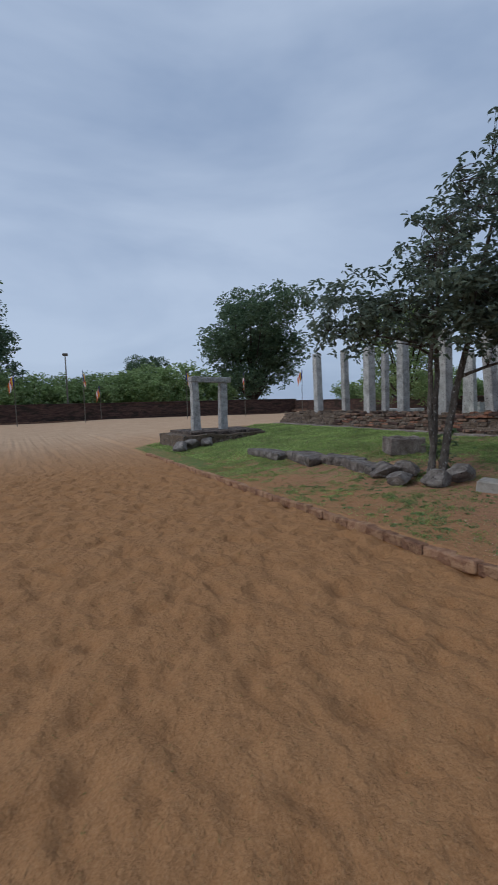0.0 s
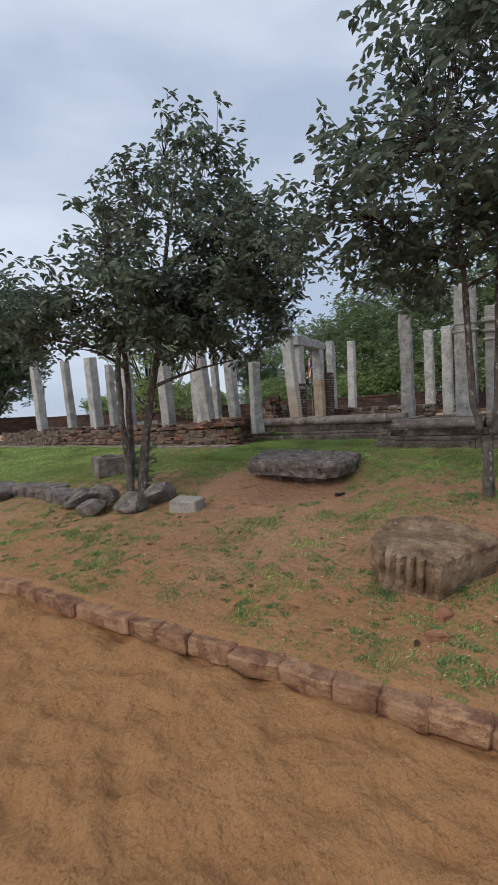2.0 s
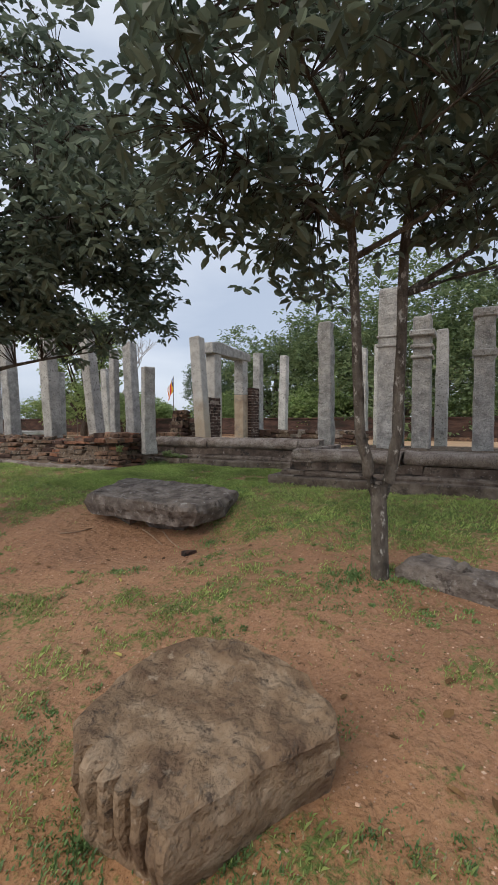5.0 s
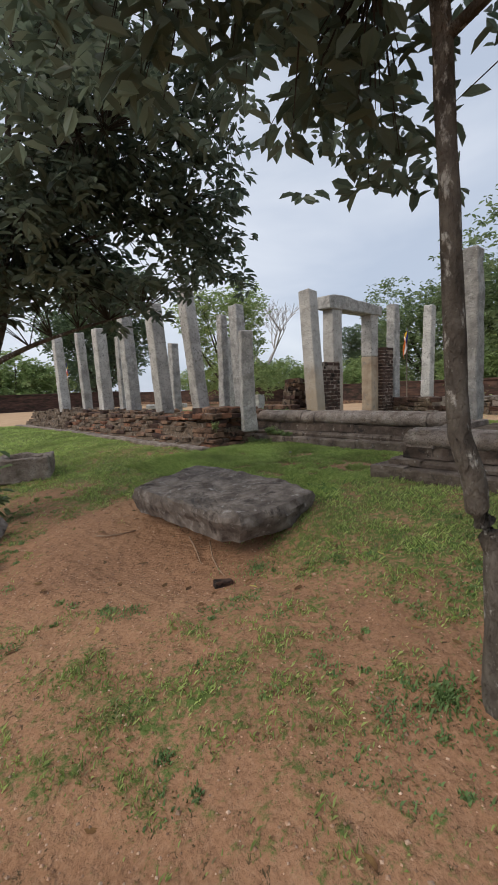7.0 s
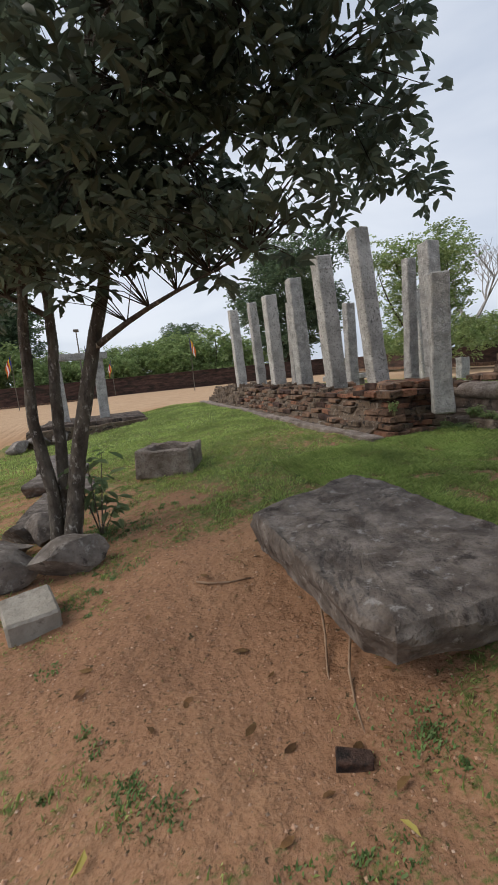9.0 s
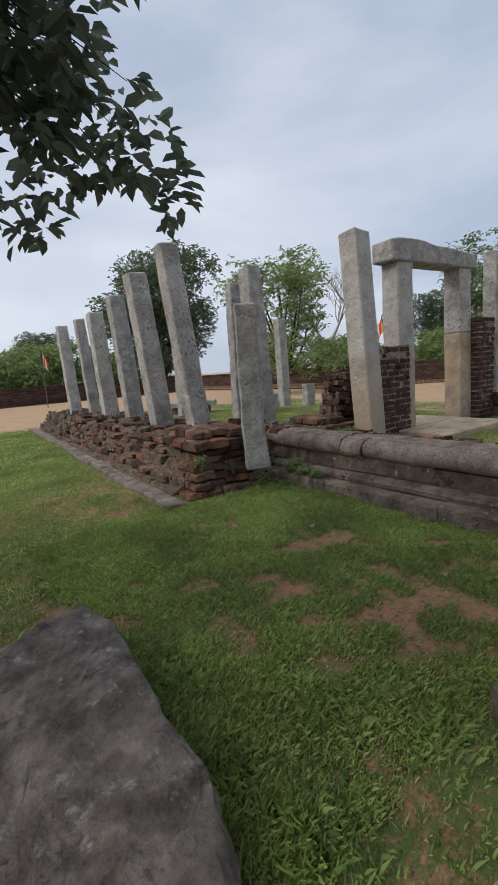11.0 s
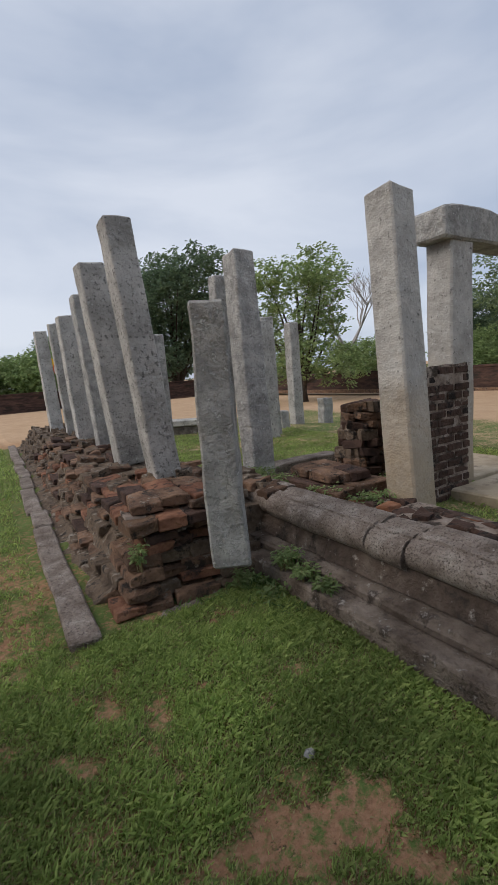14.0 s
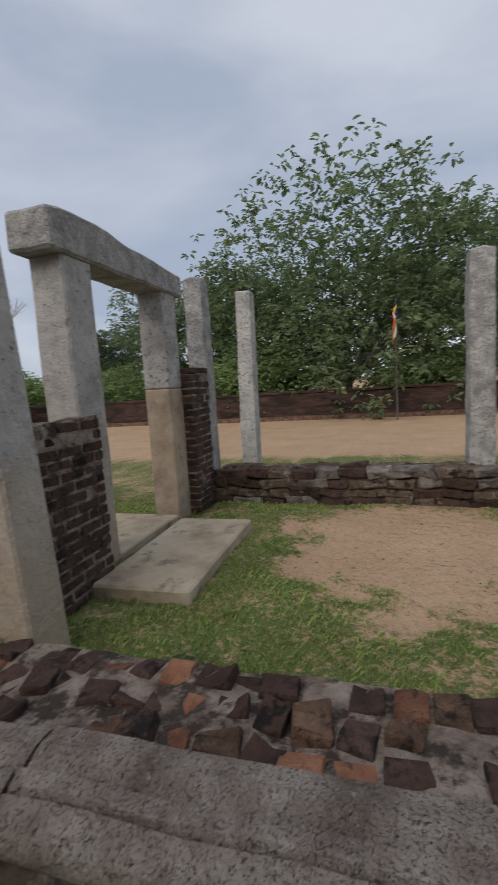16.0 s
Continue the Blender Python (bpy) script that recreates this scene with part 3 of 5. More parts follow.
STEP = [(0, -0.25), (0, 0.195), (0.012, 0.212), (0.34, 0.216), (0.34, -0.25)]
FILLET = [(0.126, 0.216), (0.12, 0.25), (0.136, 0.262), (0.14, 0.272), (0.185, 0.282), (0.45, 0.282), (0.45, 0.216)]
DADO = [(0.215, 0.282), (0.232, 0.33), (0.262, 0.40), (0.5, 0.40), (0.5, 0.282)]
ROLL = [(0.36, 0.395), (0.31, 0.398)] + [(0.300 - 0.085 * math.cos(a), 0.482 - 0.085 * math.sin(a)) for a in [radians(78 - 17 * i) for i in range(9)]] + [
    (0.280, 0.570), (0.290, 0.545), (0.302, 0.576), (0.345, 0.584), (0.356, 0.562), (0.42, 0.589), (0.49, 0.585), (0.51, 0.395)]


def plinth(name, x, y0, y1, z, cuts, label, rz=0.0, scale=1.0, mitre=False):
    p = base(name, x, y0, z, label, "plinth", rz=rz)
    total = y1 - y0
    # Recessed dado is coloured darker, partly for the shade under the roll.
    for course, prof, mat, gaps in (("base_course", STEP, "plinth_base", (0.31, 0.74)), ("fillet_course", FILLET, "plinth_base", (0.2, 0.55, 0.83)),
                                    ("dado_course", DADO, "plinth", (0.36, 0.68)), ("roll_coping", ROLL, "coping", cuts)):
        prof = [(a, b * scale) for a, b in prof]
        marks = [0.0] + [total * g for g in gaps] + [total]
        for i, (a, b) in enumerate(zip(marks, marks[1:])):
            wide = 0.016 if course == "roll_coping" and 0.0 < a and b - a > 1.0 else 0.004
            profile_run(course, prof, b - a - 2 * wide - (min(q[0] for q in prof) + 0.004 if mitre and b == total else 0), max(3, int((b - a) / 0.12)), M[mat], p, x * 3 + i + a, 0.009 if course == "roll_coping" else 0.006,
                        (random.uniform(-0.012, 0.012), a + wide, random.uniform(-0.008, 0.008)))
    return p


plinth("moulded_plinth", 10.36, 2.30, 6.35, 0.54, (0.09, 0.53, 0.592, 0.83), "moulded grey-brown stone plinth with a broken roll coping")
plinth("projecting_plinth", 8.93, -3.4, 2.42, 0.55, (0.22, 0.45, 0.72), "long moulded stone plinth of the projecting porch", scale=0.88, mitre=True)
# the return of the projecting plinth
ret = base("plinth_return", 8.93, 2.42, 0.55, "short moulded stone return joining the two plinths", "plinth", rz=-90)
# Same tones here: the dado's dark colour carries some of the roll's shade.
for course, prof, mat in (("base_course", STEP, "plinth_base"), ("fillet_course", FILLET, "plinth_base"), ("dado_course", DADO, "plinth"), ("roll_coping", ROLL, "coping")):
    inset = min(a for a, c in prof)
    profile_run(course, [(a, c * 0.88) for a, c in prof], 1.60 - inset, 12, M[mat], ret, 4.4, 0.006, (0, inset + 0.003, 0.002))
part("earth_fill", block(5.2, 1.9, 0.46, 16, 8, 2, 0.03, 3, 3.3, bevel=0), M["core"], ret).location = (3.2, 1.45, 0.02)

# ---------------------------------------------------------------- stone doorway
door = base("stone_doorway", 13.1, 5.45, 0.78, "plain granite door frame with a thick lintel, standing open", "doorway")
part("jamb", block(0.31, 0.25, 2.16, 2, 2, 12, 0.008, 3, 1.1, 0.98, 0.015), M["granite_foot"], door).location = (-0.63, 0.02, 0.0)
jr = part("jamb", block(0.27, 0.25, 1.30, 2, 2, 6, 0.006, 3, 2.1, 1.0, 0.012), M["granite_tan"], door, "lower part of the jamb, tan stone")
jr.location = (0.66, 0.02, 0.0)
part("jamb", block(0.27, 0.25, 0.86, 2, 2, 6, 0.006, 3, 2.4, 0.98, 0.012), M["granite"], door, "upper part of the jamb, grey stone").location = (0.66, 0.02, 1.30)
bm = block(1.83, 0.30, 0.23, 14, 2, 2, 0.012, 3, 5.1, 1, 0.018)
for v in bm.verts:
    if v.co.z > 0.12:
        v.co.z += 0.045 * smoothstep(-0.95, -0.7, v.co.x) * smoothstep(0.0, -0.35, v.co.x) - 0.03 * smoothstep(0.1, 0.8, v.co.x)
part("lintel", bm, M["granite_rough"], door, "thick lintel with dark streaks").location = (0.0, 0.02, 2.15)
sill = tagged(part("threshold_slab", block(1.0, 0.66, 0.10, 4, 3, 1, 0.008, 3, 3.7, 1, 0.012), M["cement"]), "pale stone threshold slab lying between the door jambs", "slab")
sill.matrix_world = pose(13.1, 5.68, 0.82)
step = tagged(part("door_step_slab", block(1.37, 0.64, 0.15, 6, 3, 1, 0.01, 3, 6.7, 1, 0.015), M["cement"]), "pale flat stone step in front of the doorway", "slab")
step.matrix_world = pose(12.77, 4.915, 0.79, 0, 0, 1)

# ---------------------------------------------------------------- loose stones of the garden
def cut_stone(name, outline, h, under, seed, mat, label, m, amp=0.02, inset=0.03, levels=5, wedges=False):
    """A thick flat stone from an outline: rounded rim, tapering underside, uneven faces."""
    bm = bmesh.new()
    n = len(outline)
    pts = []
    for i in range(n):
        a, b = Vector(outline[i]), Vector(outline[(i + 1) % n])
        k = max(2, int((b - a).length / (0.012 if wedges else 0.05)))
        pts += [a.lerp(b, j / k) for j in range(k)]
    rings = []
    for lv in range(levels + 1):
        t = lv / levels
        f = under + (1 - under) * min(1, t * 1.6)
        if t > 0.85:
            f -= inset
        ring = []
        for p in pts:
            q = Vector((p.x * 3 + seed, p.y * 3, t * 1.5))
            o = 1 + amp * 2.5 * noise.noise(q) + amp * noise.noise(q * 3.3)
            o += amp * 0.5 * noise.noise(q * 7.7)
            if wedges and p.x < -0.36 and -0.12 < p.y < 0.25 and 0.25 < t:
                o -= 0.10 * (0.5 + 0.5 * math.sin(p.y * 84)) ** 3 * min(1.0, (t - 0.25) * 4)
            ring.append(bm.verts.new((p.x * f * o, p.y * f * o, h * (t if t < 1 else 1) + amp * 0.7 * noise.noise(q * 2))))
        rings.append(ring)
    for s in (0.95, 0.88, 0.8, 0.7, 0.6, 0.5, 0.4, 0.28, 0.15):
        rings.append([bm.verts.new((v.co.x * s / (1 - inset) * (1 - inset), v.co.y * s, h + 0.008 + amp * 0.7 * noise.noise(Vector((v.co.x * s * 9 + seed, v.co.y * s * 9, 5))) + amp * 0.9 * noise.noise(Vector((v.co.x * s * 3.1 + seed, v.co.y * s * 3.1, 2))) + amp * 0.5 * noise.noise(Vector((v.co.x * s * 19 + seed, v.co.y * s * 19, 8))))) for v in rings[levels]])
    m_ = len(pts)
    for a, b in zip(rings, rings[1:]):
        for k in range(m_):
            bm.faces.new((a[k], a[(k + 1) % m_], b[(k + 1) % m_], b[k]))
    bm.faces.new(rings[-1])
    bm.faces.new(rings[0][::-1])
    bmesh.ops.recalc_face_normals(bm, faces=bm.faces)
    ob = part(name, bm, M[mat])
    ob.matrix_world = m
    return tagged(ob, label, "stone")


cut_stone("stone_slab", [(-0.46, 0.64), (0.10, 0.82), (0.46, 0.92), (0.52, 0.60), (0.47, -0.36), (0.36, -0.82), (-0.08, -0.86), (-0.42, -0.80), (-0.48, -0.66)], 0.21, 0.93, 1.5, "slab", "large thick dark stone slab lying on the soil", pose(7.60, 3.13, 0.455, 1, -3.5, 0), 0.026, 0.025)
cut_stone("slab_support", [(-0.3, -0.25), (0.3, -0.3), (0.35, 0.2), (-0.2, 0.3)], 0.16, 0.8, 2.5, "rock", "small dark stone propping up the large slab", pose(7.62, 2.9, 0.30, 0, 0, 10))
cut_stone("slab_support", [(-0.3, -0.4), (0.25, -0.3), (0.3, 0.4), (-0.25, 0.35)], 0.16, 0.8, 4.5, "rock", "small dark stone propping up the large slab", pose(7.65, 3.6, 0.30, 0, 0, -10))
cut_stone("boulder", [(-0.40, 0.24), (-0.45, -0.15), (-0.14, -0.31), (0.10, -0.45), (0.18, -0.43), (0.34, -0.27), (0.38, -0.10), (0.38, 0.10), (0.32, 0.27), (0.18, 0.38), (-0.05, 0.40), (-0.28, 0.35)], 0.37, 0.90, 7.5, "boulder",
          "brown broken boulder with a row of chisel wedge marks", pose(5.02, 0.80, 0.045, 4, -6, 0), 0.03, 0.025, 10, True)

TREE_ROCKS = [(5.55, 4.55, 0.42, 0.40, 0.30, 3, "rock"), (5.92, 4.47, 0.55, 0.42, 0.30, 5, "rock"), (5.35, 5.05, 0.5, 0.5, 0.24, 8, "rock"), (5.62, 5.6, 0.55, 0.8, 0.25, 9, "slab"),
              (5.75, 5.25, 0.35, 0.4, 0.3, 21, "slab")]
for x, y, a, b, c, seed, mat in TREE_ROCKS:
    r = part("rock", chunk(a, b, c, seed), M[mat])
    r.matrix_world = pose(x, y, ground_z(x, y) - 0.03, 0, 0, seed * 37)
    tagged(r, "dark angular rock lying on the soil by a tree", "rock", "rocks by the trees")
b = tagged(part("cut_block", block(0.28, 0.36, 0.24, 2, 3, 2, 0.012, 4, 3.3, 1, 0.015), M["block"]), "pale squared stone block lying on the soil", "stone block")
b.matrix_world = pose(5.78, 3.82, 0.125, 4, -2, 14)

FLAT = [(5.55, 9.3, 0.75, 1.3, 0.15, 10), (5.68, 7.95, 0.75, 1.25, 0.17, -4), (5.85, 7.05, 0.65, 0.9, 0.16, 14), (5.68, 6.2, 0.42, 0.9, 0.16, -6)]
for i, (x, y, a, c, h, rz) in enumerate(FLAT):
    cut_stone("flat_stone", [(-a / 2, -c / 2), (a * 0.4, -c * 0.46), (a / 2, c * 0.4), (-a * 0.3, c / 2)], h, 0.92, i * 3.1, "slab", "flat grey stone slab lying in a row on the grass",
              pose(x, y, ground_z(x, y) - 0.02, 2, 3 - i, rz), 0.02)["group"] = "row of flat stones"
cut_stone("long_stone", [(-0.17, -0.9), (0.17, -0.9), (0.17, 0.60), (-0.15, 0.64)], 0.23, 0.95, 6.6, "slab", "long dark squared stone lying by a tree", pose(6.80, -0.20, 0.22, 2, 0, -16), 0.03)
r = tagged(part("rock", chunk(0.14, 0.12, 0.09, 15), M["rock"]), "small pale stone lying on the long dark stone", "rock")
r.matrix_world = pose(6.84, 0.02, 0.445)

trough = base("stone_trough", 7.08, 6.62, ground_z(7.08, 6.62) - 0.02, "hollowed grey stone trough standing on the lawn", "trough", rz=-28)
for nm, sx, sy, lx, ly in (("long_side", 0.68, 0.11, 0, -0.24), ("long_side", 0.68, 0.11, 0, 0.24), ("short_side", 0.11, 0.37, -0.285, 0), ("short_side", 0.11, 0.37, 0.285, 0)):
    part(nm, block(sx, sy, 0.34, 6 if sx > 0.5 else 2, 2 if sx > 0.5 else 4, 3, 0.03, 4, lx + ly * 3, 1, 0.015, 0.03), M["coping"], trough).location = (lx, ly, 0)
part("bottom", block(0.5, 0.4, 0.10, 2, 2, 1, 0.01, 4, 1, 1, 0), M["rock"], trough)

# ---------------------------------------------------------------- ruined gateway at the garden's far corner
gate = base("ruined_gateway", 6.0, 14.0, 0.0, "two granite posts with a lintel on a low brick base", "gateway")
part("gate_base", block(2.9, 2.4, 0.52, 12, 10, 3, 0.06, 2.2, 5.2, 1, 0.02, 0.05), M["core"], gate).location = (0.1, 0.1, 0.02)
part("gate_base_top", block(2.5, 2.0, 0.10, 8, 8, 1, 0.03, 2, 3, 1, 0.015), M["plinth"], gate).location = (0.25, 0.1, 0.52)
part("post", block(0.26, 0.24, 1.64, 2, 2, 9, 0.02, 3, 1, 0.9, 0.015), M["granite_rough"], gate).matrix_basis = pose(-0.5, -0.05, 0.56, 0, -1, 0)
part("post", block(0.27, 0.24, 1.64, 2, 2, 9, 0.02, 3, 4, 0.9, 0.015), M["granite_rough"], gate).matrix_basis = pose(0.52, 0.05, 0.56, 0, 1, 0)
part("lintel", block(1.45, 0.3, 0.18, 8, 2, 2, 0.02, 3, 8, 1, 0.015), M["granite_rough"], gate).matrix_basis = pose(0.05, 0, 2.18, 0, 1, 4)
for i in range(7):
    x, y = 4.5 + 0.35 * (i % 4) + 0.1 * i, 12.7 + 0.28 * i * (1 if i % 2 else 0.4)
    r = tagged(part("rubble_stone", chunk(0.55, 0.5, 0.35, 40 + i), M["rock"]), "dark rubble stone lying by the ruined gateway", "rock", "rubble by the gateway")
    r.matrix_world = pose(x, y, ground_z(x, y) - 0.04, 0, 0, i * 50)

# ---------------------------------------------------------------- brickwork
def brick_meshes(name, mats, lx, ly, lz, count, amp):
    out = []
    for k in range(count):
        bm = block(lx, ly, lz, 2, 1, 1, amp, 8, k * 1.9 + lx * 10, 1, min(lx, ly, lz) * 0.10)
        me = bpy.data.meshes.new(name)
        bm.to_mesh(me)
        bm.free()
        me.materials.append(M[mats[k % len(mats)]])
        out.append(me)
    return out


def lay(parent, name, meshes, places, limit=300):
    """The first bricks of a list as objects of their own; the rest joined into one part."""
    r = random.Random(len(places))
    for m in places[:limit]:
        ob = new(name, r.choice(meshes))
        ob.parent = parent
        ob.matrix_basis = m
    rest = places[limit:]
    if rest:
        me0 = meshes[0]
        co = np.empty(len(me0.vertices) * 3)
        me0.vertices.foreach_get("co", co)
        co = co.reshape(-1, 3)
        polys = [tuple(p.vertices) for p in me0.polygons]
        vs, fs = [], []
        for m in rest:
            k = len(vs)
            a = np.array(m)
            vs += [tuple(v) for v in co @ a[:3, :3].T + a[:3, 3]]
            fs += [tuple(i + k for i in p) for p in polys]
        tagged(raw("brick_rest", vs, fs, me0.materials[0], parent), kind="stuff")


B_OLD = brick_meshes("brick", ["core", "brick", "core", "brick_dark", "brick", "core", "brick_dark", "brick_bright", "brick", "core"], 0.19, 0.29, 0.072, 10, 0.030)
B_RED = brick_meshes("brick", ["brick", "brick_bright", "brick", "brick_dark"], 0.19, 0.28, 0.08, 8, 0.022)
B_LOOSE = brick_meshes("loose_brick", ["clay", "clay", "clay", "brick_dark"], 0.19, 0.28, 0.08, 4, 0.03)
B_RUB = brick_meshes("brick", ["brick_dark", "brick", "brick_dark", "brick_bright", "brick", "brick_dark", "clay"], 0.19, 0.24, 0.09, 10, 0.035)
B_DARK = brick_meshes("brick", ["brick_dark", "core", "brick_dark", "brick"], 0.19, 0.24, 0.085, 8, 0.035)
B_PIER = brick_meshes("brick", ["brick_dark"], 0.18, 0.12, 0.051, 6, 0.008)
B_STONE = brick_meshes("stone", ["brick_dark", "core", "brick_dark", "rock"], 0.26, 0.18, 0.10, 8, 0.04)

rnd = random.Random(11)
plat = base("brick_platform", 9.10, 5.36, 0.55, "collapsed old red brick platform with a stone kerb along the lawn", "platform", rz=-2.42)
LEN = 10.4
core_prof = [(0.12, -0.15), (0.13, 0.05), (0.25, 0.08), (0.30, 0.10), (0.37, 0.12), (0.46, 0.23), (0.56, 0.34), (0.66, 0.43), (0.80, 0.475), (1.2, 0.49), (1.75, 0.45), (1.95, 0.1), (1.95, -0.15)]
profile_run("brick_core", core_prof, LEN - 0.7, 90, M["core"], plat, 2.2, 0.03, (0, 0.47, 0))
v = 0.0
kerbs = []
while v < LEN:
    d = rnd.uniform(0.6, 1.15)
    k = part("kerb_stone", block(0.17, d - 0.012, 0.21, 2, 5, 2, 0.010, 5, v, 1, 0.012), M["coping"], plat)
    k.matrix_basis = pose(0.105 + rnd.uniform(-0.015, 0.015), v + d / 2, -0.10 + rnd.uniform(-0.01, 0.01), 0, rnd.uniform(-2, 2), rnd.uniform(-1, 1))
    v += d
end = part("kerb_stone", block(0.62, 0.18, 0.17, 4, 2, 2, 0.015, 5, 3.3, 1, 0.012), M["coping"], plat)
end.matrix_basis = pose(0.50, 0.09, -0.11, 0, 0, -2)
places = []
for c in range(7):
    v = 0.14 + 0.03 * c
    while v < LEN - 0.1:
        d = rnd.uniform(0.82, 1.2)
        if rnd.random() > 0.07:
            u = 0.32 + 0.062 * c + 0.05 * noise.noise(Vector((v * 1.3, c * 0.8, 0))) + rnd.uniform(-0.03, 0.03)
            places.append((v, pose(u, v + 0.145 * d, -0.03 + 0.078 * c + rnd.uniform(-0.012, 0.012), rnd.uniform(-3, 3), rnd.uniform(-5, 5), rnd.uniform(-6, 6)) @ Matrix.Diagonal((1, d, rnd.uniform(0.8, 1.05), 1))))
        v += 0.30 * d
    u = 0.36 + 0.05 * c
    while u < 1.16 - 0.02 * c:
        places.append((0, pose(u + 0.13, 0.43 + 0.055 * c, -0.04 + 0.078 * c, 0, 0, 90)))
        places.append((0, pose(u + 0.13, 0.23 + 0.055 * c + rnd.uniform(-0.03, 0.03), -0.04 + 0.078 * c + rnd.uniform(-0.012, 0.012), rnd.uniform(-5, 5), rnd.uniform(-5, 5), 90 + rnd.uniform(-8, 8))))
        u += 0.29
for i in range(150):
    v = rnd.uniform(0.55, 1.0) if i < 20 else rnd.uniform(0.4, LEN - 0.2)
    u = rnd.uniform(0.72, 1.65)
    places.append((v, pose(u, v, 0.455 + rnd.uniform(-0.02, 0.05) + (0.05 if v < 1.6 else 0), rnd.uniform(-9, 9), rnd.uniform(-9, 9), rnd.choice((0, 90)) + rnd.uniform(-12, 12)) @ Matrix.Diagonal((rnd.uniform(0.7, 1.05), rnd.uniform(0.6, 1.0), rnd.uniform(0.8, 1.2), 1))))
places.sort(key=lambda p: p[0])
lay(plat, "brick", B_OLD, [p[1] for p in places], 290)

top = base("broken_brick_courses", 9.98, 6.0, 1.06, "raised courses of broken red brick with pale mortar", "brickwork", rz=-4)
part("mortar_bed", block(0.72, 0.62, 0.10, 6, 6, 2, 0.03, 4, 2.2, 1, 0.01), M["mortar"], top).location = (0, 0.05, -0.03)
places = []
for c, (nu, nv) in enumerate(((4, 3), (3, 2))):
    for i in range(nu):
        for j in range(nv):
            places.append(pose(-0.30 + i * 0.205 + 0.09 * c + rnd.uniform(-0.012, 0.012), -0.25 + j * 0.30 + 0.16 * c + rnd.uniform(-0.02, 0.02), -0.01 + 0.085 * c, rnd.uniform(-4, 4), rnd.uniform(-4, 4), rnd.uniform(-6, 6)))
lay(top, "brick", B_RED, places)


def pier(name, x, y, z, w, d, h, label, seed, ragged=0.2, lean=0.0):
    """A stub of brickwork in running bond; its top courses crumble, and with lean it narrows to a jagged heap."""
    p = base(name, x, y, z, label, "brickwork")
    part("mortar", block(w - 0.016, d - 0.016, h * (0.96 - 0.3 * (lean > 0)), 4, 2, 10, 0.006, 5, seed, 1.0 - 0.6 * lean, 0.0, 0.04), M["mortar"], p)
    r = random.Random(seed)
    places = []
    rows, wythes = int(h / 0.068), max(2, round(d / 0.12))
    for c in range(rows):
        t = c / rows
        x0 = -w / 2 + lean * w * t * r.uniform(0.2, 0.5)
        x1 = w / 2 - lean * w * t * r.uniform(0.1, 0.5)
        for k in range(wythes):
            v = -d / 2 + (k + 0.5) * d / wythes
            u = x0 - (0.1 if (c + k) % 2 else 0.0)
            while u < x1 - 0.03:
                a, b_ = max(u, x0), min(u + 0.195, x1)
                u += 0.21
                if b_ - a < 0.04 or (t > 1 - ragged and r.random() < (t - 1 + ragged) * 3):
                    continue
                places.append(pose((a + b_) / 2, v + r.uniform(-0.006, 0.006), c * 0.068 + 0.004, r.uniform(-1.5, 1.5), r.uniform(-1.5, 1.5), r.uniform(-2, 2)) @ Matrix.Diagonal(((b_ - a) / 0.185, d / wythes / 0.122, 1, 1)))
    lay(p, "brick", B_PIER, places)


pier("brick_pier", 12.02, 5.32, 0.78, 0.60, 0.24, 1.20, "blackened old brick pier with pale mortar beside the doorway", 21)
pier("brick_pier", 14.10, 5.42, 0.78, 0.44, 0.36, 1.50, "blackened old brick pier with pale mortar beside the doorway", 22)
heap = base("ruined_brick_stub", 11.82, 5.95, 0.80, "jagged crumbling dark brick stub behind the tall pillar", "brickwork")
part("core", block(0.40, 0.34, 0.72, 3, 3, 6, 0.05, 4, 3.9, 0.5, 0.0, 0.08), M["core"], heap)
places = []
for c in range(11):
    w = 0.30 * (1 - 0.055 * c)
    for a in range(5):
        q = a * 1.26 + c * 0.6
        places.append(pose(w * 0.72 * math.cos(q) + 0.006 * c, w * 0.62 * math.sin(q), 0.078 * c, rnd.uniform(-8, 8), rnd.uniform(-8, 8), math.degrees(q) + rnd.uniform(-25, 25)) @ Matrix.Diagonal((0.8, 0.75, 0.95, 1)))
lay(heap, "brick", B_DARK, places)
pier("brick_pier", 13.6, 6.9, 0.79, 1.3, 0.45, 0.62, "low ruined brick wall seen through the doorway", 24, 0.5)

wall = base("low_stone_wall", 14.50, 3.85, 0.81, "low dark rubble wall with white lichen on its stones", "wall")
part("rubble_core", block(0.34, 2.7, 0.36, 3, 18, 3, 0.04, 4, 3.1, 0.9, 0.0, 0.05), M["core"], wall)
places = []
for c in range(4):
    v = -1.36
    while v < 1.3:
        d = rnd.uniform(0.7, 1.4)
        for side in (-1, 1):
            places.append(pose(side * 0.12, v + 0.13 * d, c * 0.095, rnd.uniform(-6, 6), rnd.uniform(-6, 6), 90 + rnd.uniform(-8, 8)) @ Matrix.Diagonal((d, 1, rnd.uniform(0.8, 1.15), 1)))
        v += 0.265 * d
lay(wall, "stone", B_STONE, places)

